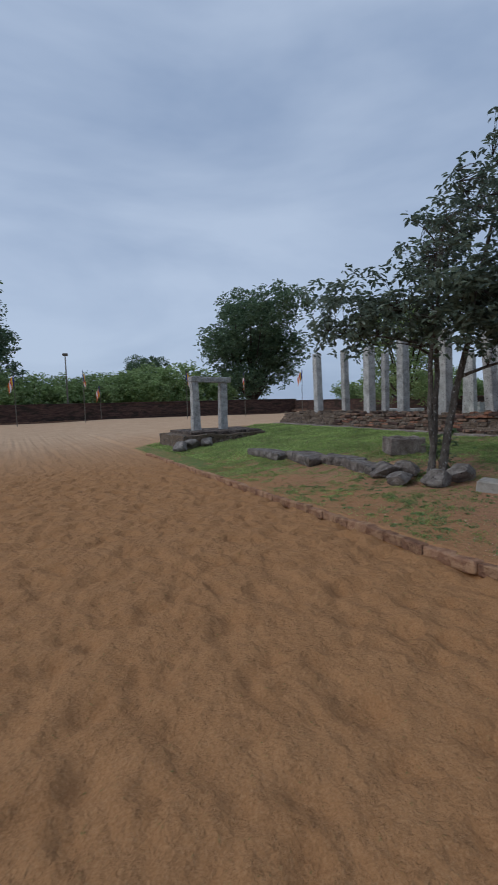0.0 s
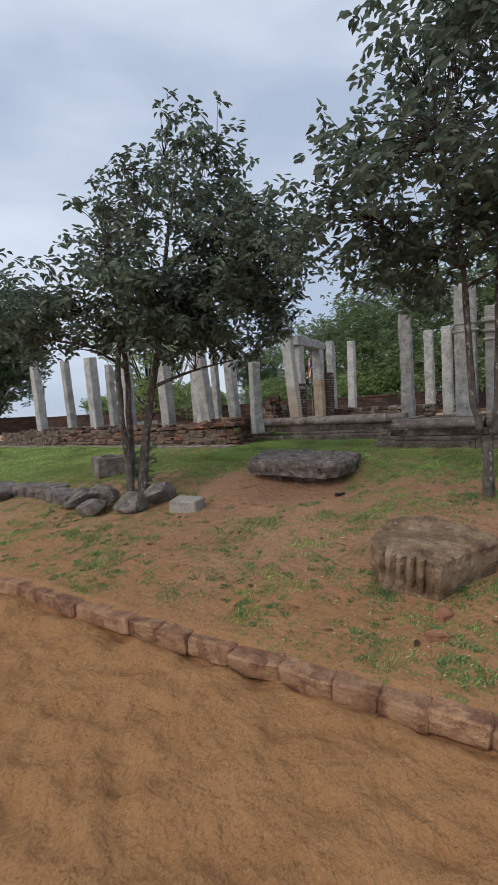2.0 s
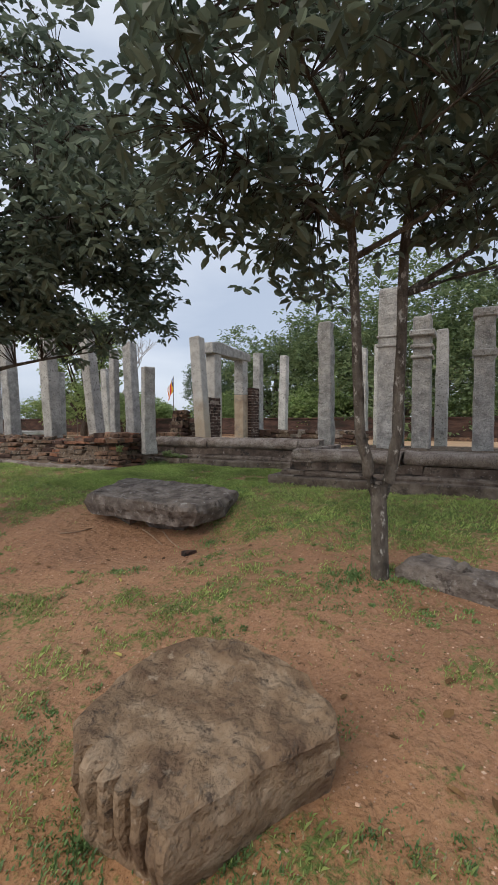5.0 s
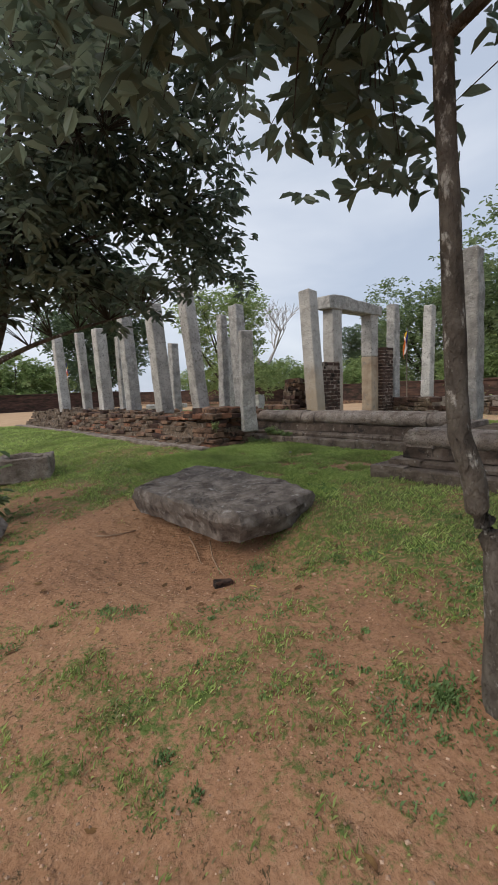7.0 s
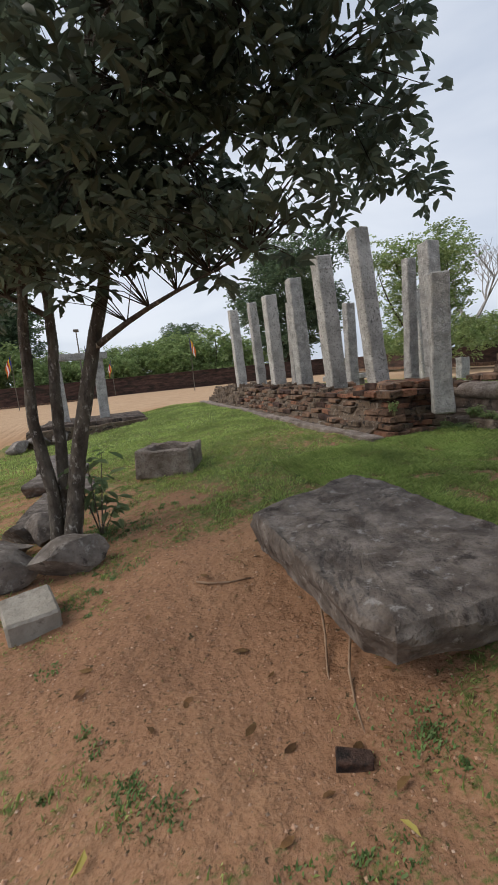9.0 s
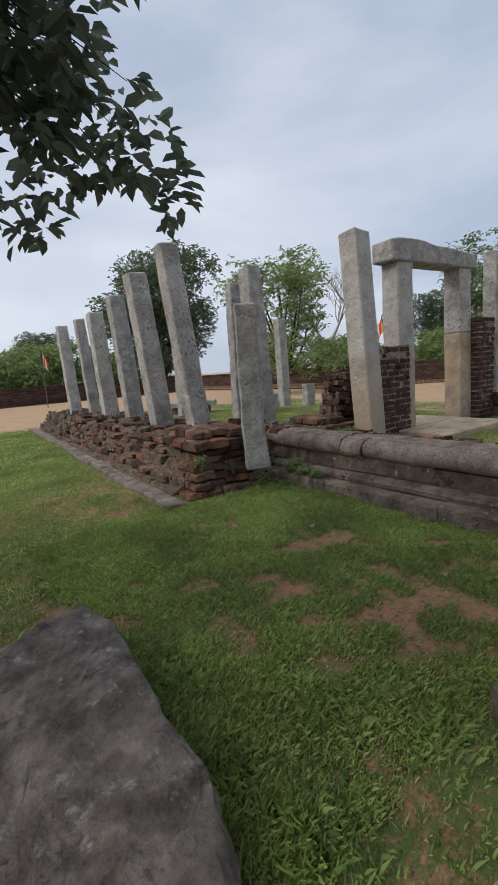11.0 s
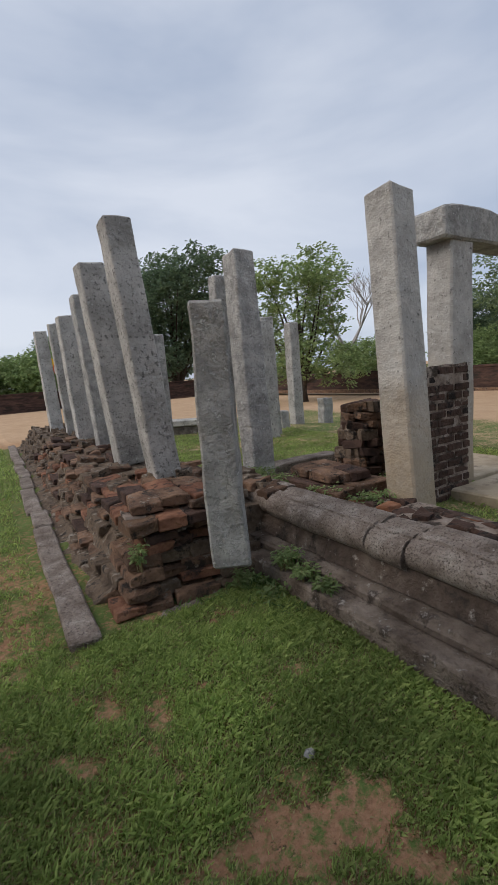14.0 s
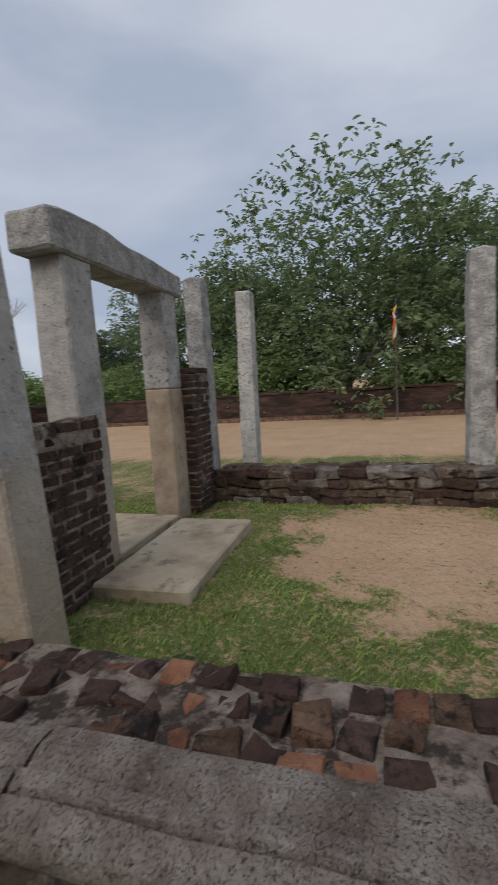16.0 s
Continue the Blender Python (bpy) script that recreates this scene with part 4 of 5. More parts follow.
rub = base("brick_rubble", 11.1, 3.9, 0.885, "strip of broken red bricks and mortar behind the coping", "rubble")
part("mortar_bed", block(0.46, 3.0, 0.16, 5, 26, 2, 0.03, 4, 7.1, 1, 0.0), M["mortar"], rub)
places = []
for i in range(24):
    for k in range(3):
        if rnd.random() < 0.92:
            places.append(pose(-0.145 + 0.15 * k + rnd.uniform(-0.02, 0.02), -1.46 + 0.128 * i + rnd.uniform(-0.02, 0.02), 0.09 + rnd.uniform(-0.02, 0.02), rnd.uniform(-7, 7), rnd.uniform(-7, 7), rnd.choice((0, 90)) + rnd.uniform(-14, 14)) @ Matrix.Diagonal((rnd.uniform(0.5, 0.72), rnd.uniform(0.38, 0.56), rnd.uniform(0.8, 1.1), 1)))
lay(rub, "brick", B_RUB, places)
mound = base("brick_mound", 11.28, 5.78, 0.86, "stepped mound of old bricks overgrown with weeds", "rubble", rz=-4)
part("earth", block(0.8, 1.25, 0.20, 6, 8, 3, 0.04, 4, 1.1, 0.8, 0.0), M["core"], mound)
places = []
for c, (nu, nv) in enumerate(((4, 4), (3, 3), (2, 2))):
    for i in range(nu):
        for j in range(nv):
            places.append(pose(-0.30 + i * 0.2 + 0.1 * c, -0.46 + j * 0.3 + 0.14 * c + rnd.uniform(-0.03, 0.03), 0.10 + 0.075 * c, rnd.uniform(-5, 5), rnd.uniform(-5, 5), rnd.uniform(-9, 9)))
lay(mound, "brick", B_RED, places)
bench = base("stone_bench", 12.7, 11.8, 0.83, "low bench of two pale stone slabs on the inner lawn", "bench", rz=-35)
part("support", block(0.9, 0.4, 0.2, 3, 2, 1, 0.02, 4, 3, 1, 0.02), M["rock"], bench)
part("slab_seat", block(1.2, 0.5, 0.12, 4, 2, 1, 0.015, 4, 5, 1, 0.015), M["granite"], bench).location = (0, 0, 0.195)
ledge = tagged(part("ledge_stone", block(1.62, 0.24, 0.20, 10, 2, 1, 0.012, 4, 2.2, 1, 0.012), M["coping"]), "flat stone kerb laid along the hall's inner lawn", "stone")
ledge.matrix_world = pose(11.66, 7.0, 0.80, 0, 0, 4)

# ---------------------------------------------------------------- trees
def leaf_cloud(name, centres, mat, parent, per, size, seed, droop=0.35):
    """Leaves in whorls round the twig ends: each a folded, pointed blade."""
    r = np.random.RandomState(seed)
    c = np.repeat(np.asarray(centres), per, axis=0)
    n = len(c)
    ang = r.uniform(0, math.tau, n)
    up = r.uniform(-0.75, 0.55, n) - droop * 0.5
    d = np.stack([np.cos(ang), np.sin(ang), up], 1)
    d /= np.linalg.norm(d, axis=1, keepdims=True)
    side = np.cross(d, np.array([0, 0, 1.0]) + r.normal(0, 0.45, (n, 3)))
    side /= np.linalg.norm(side, axis=1, keepdims=True)
    nor = np.cross(side, d)
    ln = size * r.uniform(0.65, 1.25, n)[:, None]
    w = ln * 0.22
    o = c + d * ln * 0.25 + r.normal(0, size * 0.25, (n, 3))
    tip = o + d * ln - nor * ln * 0.18
    m1, m2 = o + d * ln * 0.36, o + d * ln * 0.76 - nor * ln * 0.06
    f = nor * w * 0.35
    v = np.stack([o, m1 + side * w + f, m2 + side * w * 0.85 + f, tip, m2 - side * w * 0.85 + f, m1 - side * w + f], 1).reshape(-1, 3)
    k = np.arange(n)[:, None] * 6
    q = np.concatenate([k + [0, 1, 2, 3], k + [0, 3, 4, 5]], 1).reshape(-1, 4)
    return raw(name, v.tolist(), q.tolist(), mat, parent)


def scatter(lobes, count, seed, hollow=0.35):
    """Twig ends spread through a set of ellipsoids, more of them towards the outside, with gaps."""
    r = random.Random(seed)
    total = sum(a * b * c for _, (a, b, c) in lobes)
    out = []
    for (cx, cy, cz), (a, b, c) in lobes:
        k = int(count * a * b * c / total)
        while k > 0:
            v = Vector((r.gauss(0, 1), r.gauss(0, 1), r.gauss(0, 1))).normalized() * (hollow + (1 - hollow) * r.random())
            p = Vector((cx + v.x * a, cy + v.y * b, cz + v.z * c))
            k -= 1
            if noise.noise(p * 1.25 + Vector((seed, 0, 0))) < -0.14:
                continue
            p += Vector((noise.noise(p * 0.9), noise.noise(p * 0.9 + Vector((7, 0, 0))), 0)) * 0.35 * min(1.5, a * 0.3)
            out.append(p)
    return out


def limb_points(a, b, r, bend, n=6):
    a, b = Vector(a), Vector(b)
    off = Vector((r.uniform(-1, 1), r.uniform(-1, 1), r.uniform(-0.2, 0.6))) * bend
    return [a.lerp(b, i / n) + off * math.sin(math.pi * i / n) for i in range(n + 1)]


def garden_tree(x, y, stems, lobes, twigs, per, label, seed, size=0.106, bark="bark"):
    t = base("tree", x, y, ground_z(x, y), label, "tree", "garden trees")
    z0 = ground_z(x, y)
    r = random.Random(seed)
    ends = scatter(lobes, twigs, seed)
    tops = []
    for pts, radii in stems:
        bm = bmesh.new()
        fine, fr = [], []
        for i in range(len(pts) - 1):
            for j in range(4):
                k = j / 4
                p = Vector(pts[i]).lerp(Vector(pts[i + 1]), k)
                w = 0.02 * math.sin(math.pi * k)
                fine.append(p + Vector((w * noise.noise(p * 3), w * noise.noise(p * 3 + Vector((4, 4, 4))), 0)))
                fr.append((radii[i] * (1 - k) + radii[i + 1] * k) * (1 + 0.12 * noise.noise(p * 5)))
        fine.append(Vector(pts[-1]))
        fr.append(radii[-1])
        if pts[0][2] < z0 + 0.1:
            fr[0] *= 1.5
            fr[1] *= 1.12
        tube(bm, [p - Vector((x, y, z0)) for p in fine], fr, 10)
        part("trunk", bm, M[bark], t, smooth=True)
        tops += [(fine[i], fr[i]) for i in range(len(fine) // 2, len(fine))]
    nodes = []
    for e in r.sample(ends, min(26, len(ends))):
        a, ra = min(tops, key=lambda q: (q[0] - e).length + 0.8 * max(0, q[0].z - e.z + 0.3) + r.uniform(0, 0.5))
        pts = limb_points(a, e, r, 0.18)
        rad = [max(0.006, min(0.03, ra * 0.7) * (1 - i / 7.0)) for i in range(7)]
        bm = bmesh.new()
        tube(bm, [p - Vector((x, y, z0)) for p in pts], rad, 6)
        part("limb", bm, M[bark], t, smooth=True)
        nodes += pts[2:]
    bm = bmesh.new()
    for e in ends:
        a = min(r.sample(nodes, min(90, len(nodes))), key=lambda q: (q - e).length)
        if (a - e).length < 0.75:
            tube(bm, [p - Vector((x, y, z0)) for p in (a, a.lerp(e, 0.5) + Vector((0, 0, 0.04)), e)], [0.006, 0.004, 0.002], 3)
    tagged(part("twig_mass", bm, M["bark_dark"], t), kind="stuff")
    leaf_cloud("crown", [p - Vector((x, y, z0)) for p in ends], M["leaf"], t, per, size, seed)
    return t


garden_tree(5.95, 5.0,
            [([(5.97, 4.80, 0.15), (6.00, 4.80, 0.45), (6.08, 4.80, 0.84), (6.22, 4.80, 1.39), (6.34, 4.80, 1.81), (6.49, 4.78, 2.30), (6.58, 4.6, 3.5), (6.68, 4.3, 4.9)], [0.075, 0.068, 0.062, 0.056, 0.052, 0.046, 0.032, 0.014]),
             ([(5.88, 4.96, 0.15), (5.98, 4.95, 0.82), (6.00, 4.96, 1.23), (6.04, 4.97, 1.76), (6.07, 5.0, 2.2), (6.0, 5.15, 3.9)], [0.055, 0.048, 0.044, 0.04, 0.036, 0.014]),
             ([(5.86, 4.90, 0.15), (5.89, 4.90, 0.76), (5.83, 4.92, 1.3), (5.86, 4.95, 1.94), (5.92, 4.95, 2.42), (5.98, 4.9, 3.1), (6.04, 4.9, 3.9)], [0.056, 0.05, 0.044, 0.04, 0.036, 0.026, 0.012])],
            [((6.4, 4.4, 3.5), (1.45, 1.45, 1.35)), ((6.7, 4.1, 4.75), (0.95, 0.95, 0.95)), ((5.1, 6.0, 2.9), (1.1, 1.1, 0.75)), ((7.1, 3.75, 3.0), (1.2, 1.2, 0.92)),
             ((7.25, 3.25, 3.6), (1.1, 1.1, 0.8)), ((8.05, 3.95, 2.85), (0.6, 0.55, 0.5)), ((7.85, 3.3, 3.3), (0.65, 0.6, 0.5)), ((8.64, 3.82, 2.75), (0.2, 0.2, 0.45)), ((8.35, 3.88, 2.85), (0.42, 0.35, 0.4)), ((7.3, 4.0, 2.8), (1.0, 0.9, 0.55)), ((7.1, 3.95, 2.85), (1.0, 0.9, 0.6)), ((6.6, 4.6, 2.75), (1.1, 1.0, 0.5)), ((5.5, 5.5, 2.75), (0.8, 0.8, 0.45)), ((5.9, 4.1, 2.8), (1.2, 1.1, 0.75))], 3200, 8,
            "slender multi-stemmed tree with dark glossy leaves in the garden", 5)
garden_tree(6.76, 0.52,
            [([(6.80, 0.53, 0.12), (6.76, 0.54, 0.55), (6.77, 0.555, 0.95)], [0.064, 0.058, 0.052]),
             ([(6.775, 0.555, 0.90), (6.71, 0.61, 1.08), (6.67, 0.655, 1.33), (6.65, 0.68, 1.9), (6.62, 0.70, 2.5), (6.56, 0.74, 3.2), (6.5, 0.8, 4.4)], [0.042, 0.038, 0.036, 0.033, 0.029, 0.024, 0.012]),
             ([(6.765, 0.55, 0.90), (6.81, 0.49, 1.06), (6.85, 0.45, 1.33), (6.85, 0.42, 2.6), (6.9, 0.3, 3.6), (7.0, 0.1, 4.9)], [0.044, 0.041, 0.038, 0.032, 0.026, 0.012])],
            [((6.9, 0.3, 4.2), (1.9, 1.9, 1.6)), ((7.0, 0.2, 5.6), (1.4, 1.4, 1.0)), ((6.0, 1.2, 3.2), (1.2, 1.2, 0.75)), ((6.3, 2.0, 3.15), (1.1, 0.9, 0.65)), ((6.2, -0.5, 3.3), (1.1, 1.1, 0.75)), ((6.9, 1.75, 2.85), (0.85, 0.65, 0.55)), ((6.9, 1.05, 2.95), (0.95, 0.8, 0.62)), ((7.15, 0.1, 3.0), (0.95, 0.9, 0.65))], 2500, 8,
            "forked slender tree with dark glossy leaves and white-spotted bark", 8)
garden_tree(7.75, -0.5,
            [([(7.75, -0.5, 0.2), (7.78, -0.52, 1.2), (7.74, -0.56, 2.4), (7.8, -0.7, 4.4)], [0.055, 0.05, 0.04, 0.015])],
            [((7.9, -0.9, 4.1), (1.7, 1.7, 1.5)), ((7.9, -1.0, 5.4), (1.2, 1.2, 1.0))], 500, 9, "slender young tree with dark glossy leaves beside the plinth", 13)


def far_tree(x, y, h, w, bole, mat, label, seed, leaves=7000, size=0.42, lobes=9, bark="bark_dark"):
    r = random.Random(seed)
    z = ground_z(x, y)
    t = base("tree", x, y, z - 0.1, label, "tree", "trees beyond the wall", rz=seed * 20)
    bm = bmesh.new()
    tube(bm, [(0, 0, 0), (0.15, 0.1, bole * 0.6), (0.1, 0.2, bole), (0.2, 0.1, h * 0.7)], [h * 0.030, h * 0.024, h * 0.02, h * 0.006], 8)
    part("trunk", bm, M[bark], t, smooth=True)
    ls = [((0, 0, (h + bole) / 2), (w * 0.34, w * 0.34, (h - bole) * 0.42))]
    for i in range(lobes):
        a = i * 2.4 + r.uniform(-0.4, 0.4)
        k = r.uniform(0.22, 0.36)
        q = r.uniform(0.16, 0.25) * w
        ls.append(((math.cos(a) * w * k, math.sin(a) * w * k, bole + (h - bole) * r.uniform(0.04, 0.85)), (q, q, q * 0.72)))
    ends = scatter(ls, leaves // 7, seed, 0.5)
    for c, _ in ls[1:]:
        bm = bmesh.new()
        tube(bm, limb_points((0.1, 0.15, bole * r.uniform(0.7, 1.1)), c, r, w * 0.05), [h * 0.011 * (1 - i / 7.5) for i in range(7)], 5)
        part("limb", bm, M[bark], t, smooth=True)
    leaf_cloud("crown", ends, M[mat], t, 7, size, seed, 0.1)
    return t


DARK, GREEN, BUSH = "tall dark green tree beyond the boundary wall", "light green leafy tree by the boundary wall", "low spreading green tree beyond the boundary wall"
proto_dark = far_tree(34.0, 62, 19.5, 17.5, 1.0, "leaf_dark", DARK, 3, 42000, 0.5, 18)
proto_green = far_tree(38.5, 15.5, 9.0, 10.5, 1.2, "leaf_mid", GREEN, 5, 25000, 0.26, 16)
far_tree(40.0, 5.6, 10.6, 23, 2.0, "leaf_mid", "broad spreading tree with a thick pale trunk beyond the wall", 7, 80000, 0.31, 28, "bark_pale")
proto_small = far_tree(25.9, 24.4, 9.2, 8.0, 1.4, "leaf_green", "small light green tree growing in the sand yard", 9, 20000, 0.22, 13)
proto_bush = far_tree(3, 53, 5.8, 9, 0.4, "leaf_green", BUSH, 11, 15000, 0.34, 14)


def again(proto, x, y, s, rz):
    return copy_thing(proto, Matrix.Translation((x, y, ground_z(x, y) - 0.1)) @ pose(0, 0, 0, 0, 0, rz) @ Matrix.Diagonal((s, s, s, 1)))


for x, y, s, rz in ((-5, 62, 0.9, 40), (-16, 58, 0.8, 100), (58, 34, 0.5, 310), (56, -10, 0.8, 20), (42, -20, 0.7, 130), (20, 74, 0.5, 70)):
    again(proto_dark, x, y, s, rz)
for x, y, s, rz in ((52, 48, 0.6, 60), (40, -8, 0.9, 150), (14, 60, 0.62, 20), (9, 64, 0.6, 300), (33, -14, 0.7, 40)):
    again(proto_green, x, y, s, rz)
for i, x in enumerate((-22, -13, -5, 9, 15, 21)):
    again(proto_bush, x, 54 + (i % 3), 1.0 + 0.15 * (i % 3), i * 67)
for i, y in enumerate((-22, -8, 1, 10, 19, 28, 37)):
    again(proto_bush, 34 + (i % 3), y, 0.7 + 0.1 * (i % 2), i * 51)

bare = base("bare_tree", 36, 31, ground_z(36, 31) - 0.1, "leafless pale grey tree beyond the boundary wall", "tree", "trees beyond the wall")
r0 = random.Random(31)


def bare_limb(bm, p, d, length, rad, depth):
    q = p + d * length
    tube(bm, [p, p.lerp(q, 0.5) + Vector((r0.uniform(-1, 1), r0.uniform(-1, 1), 0)) * length * 0.06, q], [rad, rad * 0.82, rad * 0.62], 5 if depth > 2 else 3)
    if depth:
        for _ in range(3):
            e = (d + Vector((r0.uniform(-0.75, 0.75), r0.uniform(-0.75, 0.75), r0.uniform(-0.25, 0.5)))).normalized()
            bare_limb(bm, q, e, length * r0.uniform(0.6, 0.8), rad * 0.6, depth - 1)


bm = bmesh.new()
tube(bm, [(0, 0, 0), (0.1, 0, 1.6), (0.05, 0.1, 3.2)], [0.26, 0.22, 0.18], 8)
part("trunk", bm, M["bark_pale"], bare, smooth=True)
for a in range(4):
    bm = bmesh.new()
    bare_limb(bm, Vector((0.05, 0.1, 3.1)), Vector((math.cos(a * 1.6) * 0.6, math.sin(a * 1.6) * 0.6, 0.8)).normalized(), 2.6, 0.12, 4)
    part("limb", bm, M["bark_pale"], bare)

# ---------------------------------------------------------------- flags along the wall
FLAG = [plain("flag_blue", (0.03, 0.05, 0.25)), plain("flag_yellow", (0.75, 0.50, 0.03)), plain("flag_red", (0.60, 0.04, 0.04)), plain("flag_white", (0.78, 0.76, 0.74)), plain("flag_orange", (0.70, 0.18, 0.03))]


def flag(x, y, h, rz):
    f = base("flag", x, y, ground_z(x, y), "five-coloured striped cloth flag hanging from a thin pole", "flag", "flags along the wall", rz=rz)
    bm = bmesh.new()
    tube(bm, [(0, 0, 0), (0.02, 0, h / 2), (0, 0.03, h)], [0.035, 0.03, 0.02], 6)
    part("pole", bm, M["pole"], f)
    for s in range(5):
        bm = bmesh.new()
        grid = []
        for i in range(7):
            row = []
            for j in range(2):
                u = (s + j) / 5
                row.append(bm.verts.new((0.03 + 0.42 * u + 0.03 * math.sin(i * 1.1), 0.07 * math.sin(u * 9 + i * 0.6), h - 0.08 - i * 0.15 - 0.75 * u)))
            grid.append(row)
        for a, b_ in zip(grid, grid[1:]):
            bm.faces.new((a[0], a[1], b_[1], b_[0]))
        st = part("stripe", bm, FLAG[s], f)
        md = st.modifiers.new("cloth", "SOLIDIFY")
        md.thickness = 0.006


for x, y, h, rz in ((0.8, 40, 4.2, 200), (6.2, 42, 4.6, 60), (8.3, 46, 3.4, 140), (14.2, 38, 4.3, 20), (20.5, 39, 4.3, 80), (26.5, 38, 4.6, 160), (28.5, 28, 4.4, 30), (28.8, 19, 4.2, 100), (28.5, 12.5, 4.2, 190), (28.5, 3.0, 4.6, 170), (28, -3, 4.4, 40)):
    flag(x, y, h, rz)
lp = base("lamp_post", 5.6, 48.5, 0.1, "tall thin lamp post standing by the far wall", "street lamp")
bm = bmesh.new()
tube(bm, [(0, 0, 0), (0, 0, 3.2), (0, 0, 6.4)], [0.09, 0.07, 0.05], 8)
part("post", bm, M["pole"], lp)
part("lamp_head", block(0.5, 0.3, 0.25, 1, 1, 1, 0, 1, 0, 1, 0.03), M["pole"], lp).location = (0, 0, 6.38)

# ---------------------------------------------------------------- grass, weeds and litter
def blades(name, points, heights, mat, seed, label, width=0.006):
    r = np.random.RandomState(seed)
    p = np.asarray(points)
    n = len(p)
    a = r.uniform(0, math.tau, n)
    lean = r.uniform(0.3, 1.1, n)[:, None]
    h = (np.asarray(heights) * r.uniform(0.6, 1.3, n))[:, None]
    d = np.stack([np.cos(a), np.sin(a), np.zeros(n)], 1)
    s = np.stack([-np.sin(a), np.cos(a), np.zeros(n)], 1) * width
    up = np.array([0, 0, 1.0])
    v = np.stack([p - s, p + s, p + d * h * lean * 0.35 + up * h * 0.62 + s * 0.75, p + d * h * lean + up * h * 0.9], 1).reshape(-1, 3)
    k = np.arange(n)[:, None] * 4
    f = np.concatenate([k + [0, 1, 2], k + [0, 2, 3]], 1).reshape(-1, 3)
    return tagged(raw(name, v.tolist(), f.tolist(), mat), label, "grass", kind="stuff")


r = random.Random(77)
pts, hs, dry, dh = [], [], [], []
while len(pts) < 290000:
    x, y = r.uniform(3.75, 10.38), r.uniform(-1.6, 9.5)
    if r.random() < 0.38:
        x, y = r.uniform(8.0, 10.38), r.uniform(2.42, 5.5)
    elif r.random() < 0.26:
        x, y = r.uniform(11.2, 14.25), r.uniform(2.0, 11.5)
    if 8.93 < x < 10.9 and y < 2.42 or x > 9.1 and y > 5.4 and x < 10.9:
        continue
    g0 = grass_cover(x, y)
    g = g0 + 0.7 * patch(x, y, 5.0, 9) + 0.4 * patch(x, y, 13.0, 10)
    if r.random() < max(0.02 * (g0 > 0.05), (g - 0.45) * 2.4):
        z = surf_z(x, y, max(0.0, min(1.0, g0))) - 0.004
        if r.random() < 0.28:
            dry.append((x, y, z))
            dh.append(0.02)
        else:
            pts.append((x, y, z))
            hs.append(0.017 + 0.032 * max(0, g - 0.3) * r.random())
blades("lawn_grass", pts, hs, M["grass"], 1, "short green grass blades growing in patches on the soil", 0.0030)
blades("dry_grass", dry, dh, M["grass_dry"], 2, "short dry yellowish grass blades between the green", 0.003)
pts, hs = [], []
while len(pts) < 26000:
    x, y = r.uniform(4.2, 9.4), r.uniform(9.2, 15.6)
    if r.random() < grass_cover(x, y):
        pts.append((x, y, surf_z(x, y, 0.8)))
        hs.append(0.045)
blades("far_lawn_grass", pts, hs, M["grass"], 6, "short green grass of the lawn towards the gateway", 0.008)
pts, hs = [], []
WEEDS = [(10.33, 5.30, 0.16), (10.30, 5.0, 0.10), (10.2, 5.55, 0.12), (9.95, 5.55, 0.10), (6.15, 4.95, 0.14), (6.2, 5.1, 0.10), (6.85, 0.35, 0.14), (6.7, 0.7, 0.12), (5.45, 0.75, 0.12), (4.75, 0.55, 0.12),
         (4.6, 1.0, 0.10), (8.25, 2.5, 0.12), (8.3, 3.4, 0.10), (7.2, 2.2, 0.07), (11.3, 5.0, 0.14), (11.0, 5.1, 0.12), (11.3, 4.5, 0.10)]
CLUMPS = [(3.86, 1.3, 0.12), (3.9, 1.0, 0.16), (3.95, 0.95, 0.14), (3.88, 0.53, 0.17), (3.95, 0.42, 0.14), (3.85, 0.2, 0.12), (4.0, 2.4, 0.2), (4.15, 2.2, 0.18), (3.9, 1.83, 0.10), (4.42, 0.7, 0.12), (4.37, 1.36, 0.10)]
while len(CLUMPS) < 620:
    x, y = r.uniform(3.8, 8.3), r.uniform(-1.2, 6.5)
    if patch(x, y, 1.1, 1) + 0.7 * patch(x, y, 3.1, 2) + r.uniform(-0.25, 0.25) < 0.04 or math.hypot(x - 6.85, (y - 3.2) * 0.7) < 0.8:
        continue
    CLUMPS.append((x, y, r.choice((0.025, 0.035, 0.05, 0.07, 0.10))))
for x, y, q0 in CLUMPS:
    for i in range(int(45 + 5200 * q0 * min(q0, 0.09))):
        q, a = q0 * math.sqrt(r.random()), r.uniform(0, math.tau)
        q *= 1 + 0.5 * noise.noise(Vector((math.cos(a) * 1.7 + x * 5, math.sin(a) * 1.7 + y * 5, 1)))
        xx, yy = x + q * math.cos(a), y + q * math.sin(a)
        pts.append((xx, yy, surf_z(xx, yy, grass_cover(xx, yy)) - 0.003))
        hs.append(r.uniform(0.008, 0.020))
for x, y, h in WEEDS:
    for i in range(420):
        q, a = abs(r.gauss(0, 0.13)) * (1 + 0.6 * patch(x, y, 9, i % 5)), r.uniform(0, math.tau)
        xx, yy = x + q * math.cos(a), y + q * math.sin(a)
        pts.append((xx, yy, surf_z(xx, yy, 0.3)))
        hs.append((0.5 if x > 8 else 0.28) * h * r.uniform(0.4, 1.0))
blades("weeds", pts, hs, M["weed"], 3, "tufts of low green weeds on the soil and by the stones", 0.0048)

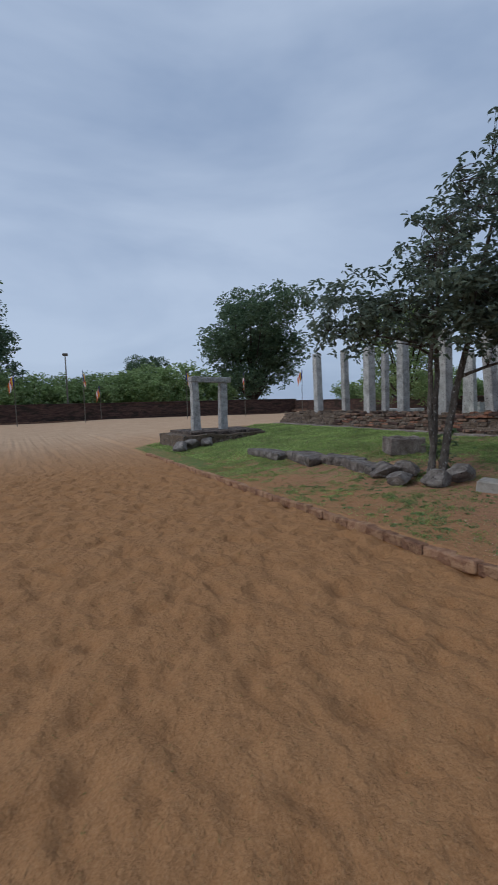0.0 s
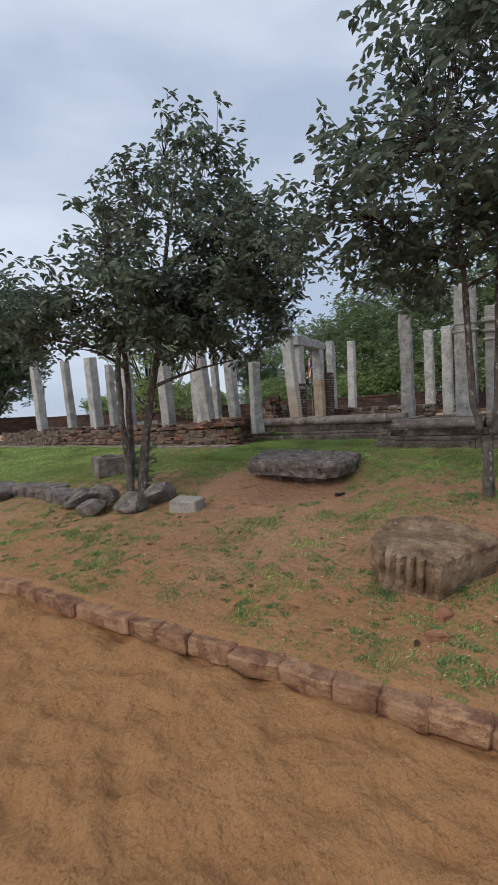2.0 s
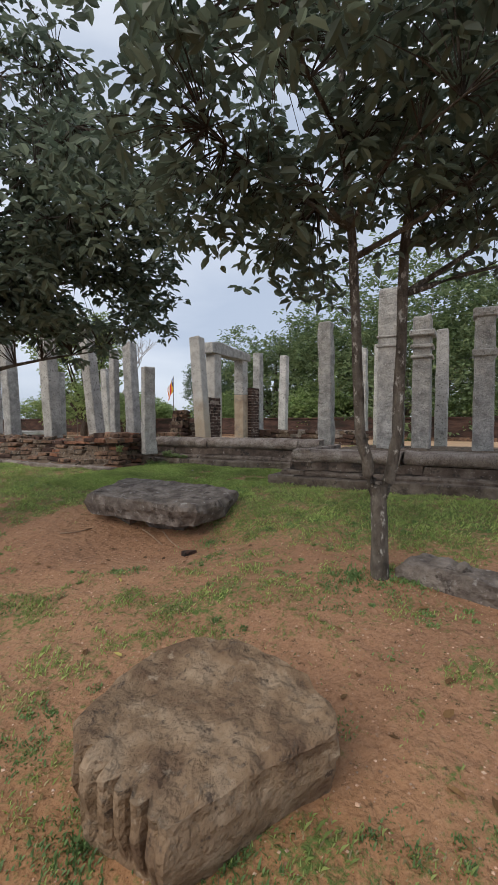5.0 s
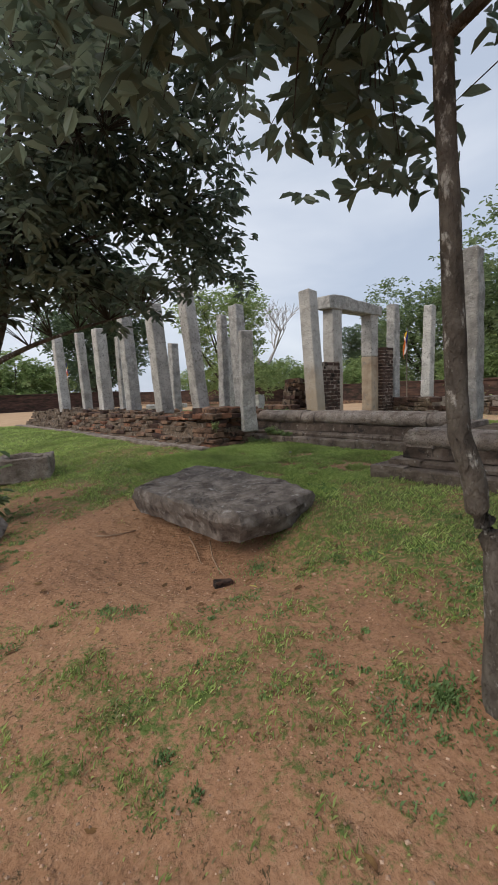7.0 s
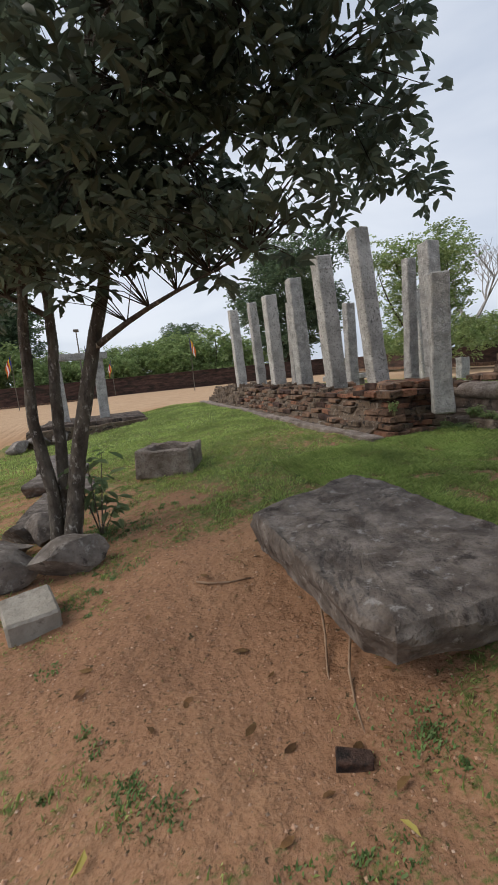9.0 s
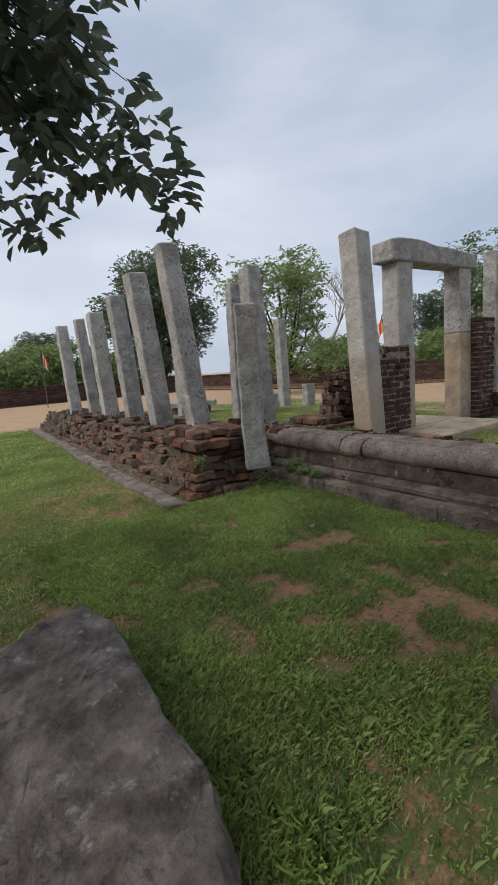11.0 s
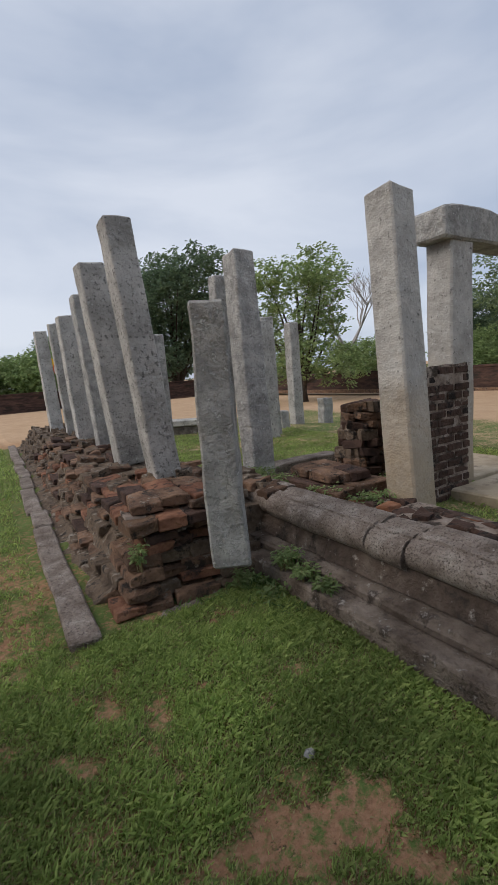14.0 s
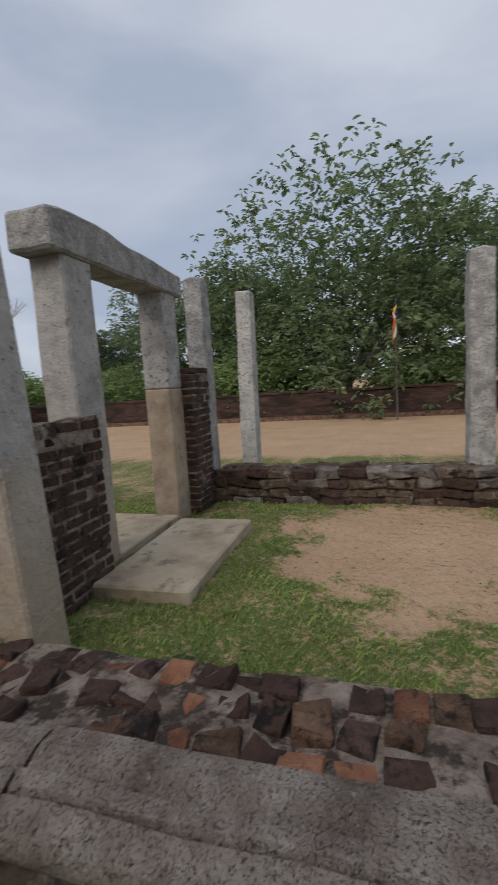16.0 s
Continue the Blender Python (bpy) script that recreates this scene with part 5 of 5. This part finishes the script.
gv, gf = [], []
while len(gv) < 6 * 9000:
    x, y = r.uniform(3.8, 8.4), r.uniform(-1.2, 5.0)
    g = grass_cover(x, y)
    if r.random() < g:
        continue
    k, a, q = len(gv), r.uniform(0, math.tau), abs(r.gauss(0.002, 0.002)) + 0.0015
    z = surf_z(x, y, g) + q * 0.3
    c, d = math.cos(a) * q * r.uniform(0.8, 1.6), math.sin(a) * q * r.uniform(0.8, 1.6)
    gv += [(x + c, y + d, z), (x - d, y + c, z), (x - c, y - d, z), (x + d, y - c, z), (x, y, z + q * 0.8), (x, y, z - q)]
    gf += [(k, k + 1, k + 4), (k + 1, k + 2, k + 4), (k + 2, k + 3, k + 4), (k + 3, k, k + 4)]
tagged(raw("gravel", gv, gf, M["grit"]), "small reddish grit and pebbles scattered on the soil", "gravel", kind="stuff")

sprig = base("sapling", 6.2, 4.98, ground_z(6.2, 4.98), "small leafy green shoot at the foot of the tree", "plant")
bm = bmesh.new()
ends = []
for i in range(7):
    a = i * 0.9
    e = Vector((0.14 * math.cos(a), 0.14 * math.sin(a), 0.25 + 0.08 * i))
    tube(bm, [(0, 0, 0), e * 0.5, e], [0.006, 0.005, 0.003], 4)
    ends += [e, e * 0.7, e * 0.85]
part("stems", bm, M["bark"], sprig)
leaf_cloud("leaves", ends, M["leaf_mid"], sprig, 4, 0.12, 4)

def leafy(x, y, z, spread, h, count, seed):
    """A low leafy weed: short stems with small leaves round them."""
    rr = random.Random(seed)
    w = base("weed", x, y, z, "low leafy green weed growing between old stones", "plant", "weeds between the stones")
    bm, tips = bmesh.new(), []
    for _ in range(count):
        a, q = rr.uniform(0, math.tau), spread * math.sqrt(rr.random())
        e = Vector((q * math.cos(a), q * math.sin(a), h * rr.uniform(0.35, 1.0)))
        tube(bm, [(e.x * 0.6, e.y * 0.6, -0.02), (e.x * 0.8, e.y * 0.8, e.z * 0.6), e], [0.003, 0.0025, 0.0015], 3)
        tips += [e, e * 0.82]
    part("stems", bm, M["grass_dry"], w)
    leaf_cloud("leaves", tips, M["leaf_green"], w, 5, 0.034, seed, 0.0)


for i, (x, y, z, q, h, c) in enumerate(((10.43, 5.22, 0.75, 0.09, 0.13, 34), (10.42, 5.02, 0.75, 0.07, 0.08, 22), (10.425, 4.84, 0.75, 0.06, 0.06, 16), (10.30, 5.22, 0.56, 0.12, 0.14, 36), (10.22, 5.42, 0.60, 0.10, 0.12, 26), (11.18, 5.22, 0.98, 0.16, 0.12, 44),
                                        (11.34, 5.16, 0.93, 0.12, 0.10, 30), (11.02, 5.48, 1.02, 0.14, 0.10, 36), (10.98, 6.02, 1.03, 0.15, 0.10, 40), (11.62, 5.45, 0.98, 0.10, 0.12, 26), (9.62, 5.62, 0.86, 0.05, 0.14, 14), (11.1, 6.5, 1.02, 0.14, 0.08, 30), (11.42, 4.75, 0.85, 0.13, 0.09, 30),
                                        (11.5, 4.35, 0.84, 0.12, 0.08, 26))):
    leafy(x, y, z, q, h, c, 300 + i)


def stick(pts, rad, name, label):
    bm = bmesh.new()
    tube(bm, [(x, y, surf_z(x, y, 0.1) + dz) for x, y, dz in pts], [rad * (1 - 0.6 * i / len(pts)) for i in range(len(pts))], 6)
    tagged(part(name, bm, M["root"], smooth=True), label, "root" if name == "root" else "twig")


stick([(6.72, 3.66, 0.004), (6.80, 3.60, 0.012), (6.90, 3.57, 0.006), (7.03, 3.55, 0.004)], 0.008, "twig", "dry bare twig lying on the reddish soil")
stick([(7.24, 3.05, 0.06), (7.16, 2.86, 0.03), (7.07, 2.68, 0.0), (7.03, 2.58, -0.01)], 0.007, "root", "thin brown root creeping from under the slab")
stick([(7.26, 2.80, 0.05), (7.14, 2.62, 0.02), (7.08, 2.48, 0.0), (7.02, 2.30, -0.01)], 0.007, "root", "thin brown root creeping from under the slab")
pb = tagged(part("pebble", chunk(0.06, 0.05, 0.04, 61), M["granite"]), "small pale pebble lying in the lawn grass", "pebble")
pb.matrix_world = pose(9.715, 4.143, surf_z(9.715, 4.143, 0.6) - 0.004)

cents = []
for i in range(260):
    x, y = r.uniform(3.9, 9.5), r.uniform(-1.0, 7.0)
    cents.append((x, y, ground_z(x, y) + 0.025 + 0.03 * patch(x, y, 1.7, 3)))
lf = leaf_cloud("fallen_leaves", cents, M["dirt_leaf"], None, 1, 0.075, 17, 0.0)
tagged(lf, "scattered dry brown leaves lying on the soil", "leaves", kind="stuff")
co = np.array([v.co[:] for v in lf.data.vertices]).reshape(-1, 6, 3)
for i, c in enumerate(cents):
    co[i, :, 2] = c[2] - 0.012 + (co[i, :, 2] - co[i, :, 2].mean()) * 0.15
lf.data.vertices.foreach_set("co", co.reshape(-1))

M["yellow_leaf"] = leaf_material("yellow_leaf", (0.40, 0.30, 0.05), (0.62, 0.55, 0.16), 0.6, 0.2)
yl = [(5.75, 3.95), (6.35, 4.3), (7.6, 1.55), (6.9, 1.9), (5.4, 1.6), (6.1, 2.3), (8.4, 3.6), (8.75, 4.35), (9.7, 3.1), (9.2, 4.6), (8.2, 2.0), (9.55, 4.2)]
cents = [(x, y, surf_z(x, y, 0.4) + 0.012) for x, y in yl]
lf = leaf_cloud("yellow_leaves", cents, M["yellow_leaf"], None, 1, 0.085, 23, 0.0)
tagged(lf, "a few fallen yellow leaves lying on soil and grass", "leaves", kind="stuff")
co = np.array([v.co[:] for v in lf.data.vertices]).reshape(-1, 6, 3)
for i, c in enumerate(cents):
    co[i, :, 2] = c[2] + (co[i, :, 2] - co[i, :, 2].mean()) * 0.15
lf.data.vertices.foreach_set("co", co.reshape(-1))

for x, y, rz, mesh in ((4.16, 0.593, 30, 0), (4.42, 0.60, 70, 1), (6.93, 2.25, 60, 3), (4.80, 0.03, 15, 2)):
    ob = new("loose_brick", B_LOOSE[mesh])
    ob.matrix_world = pose(x, y, ground_z(x, y) - 0.015, 4, -3, rz) @ Matrix.Diagonal((0.42, 0.42, 0.7, 1))
    tagged(ob, "broken piece of red brick lying on the soil", "brick", "loose bricks")
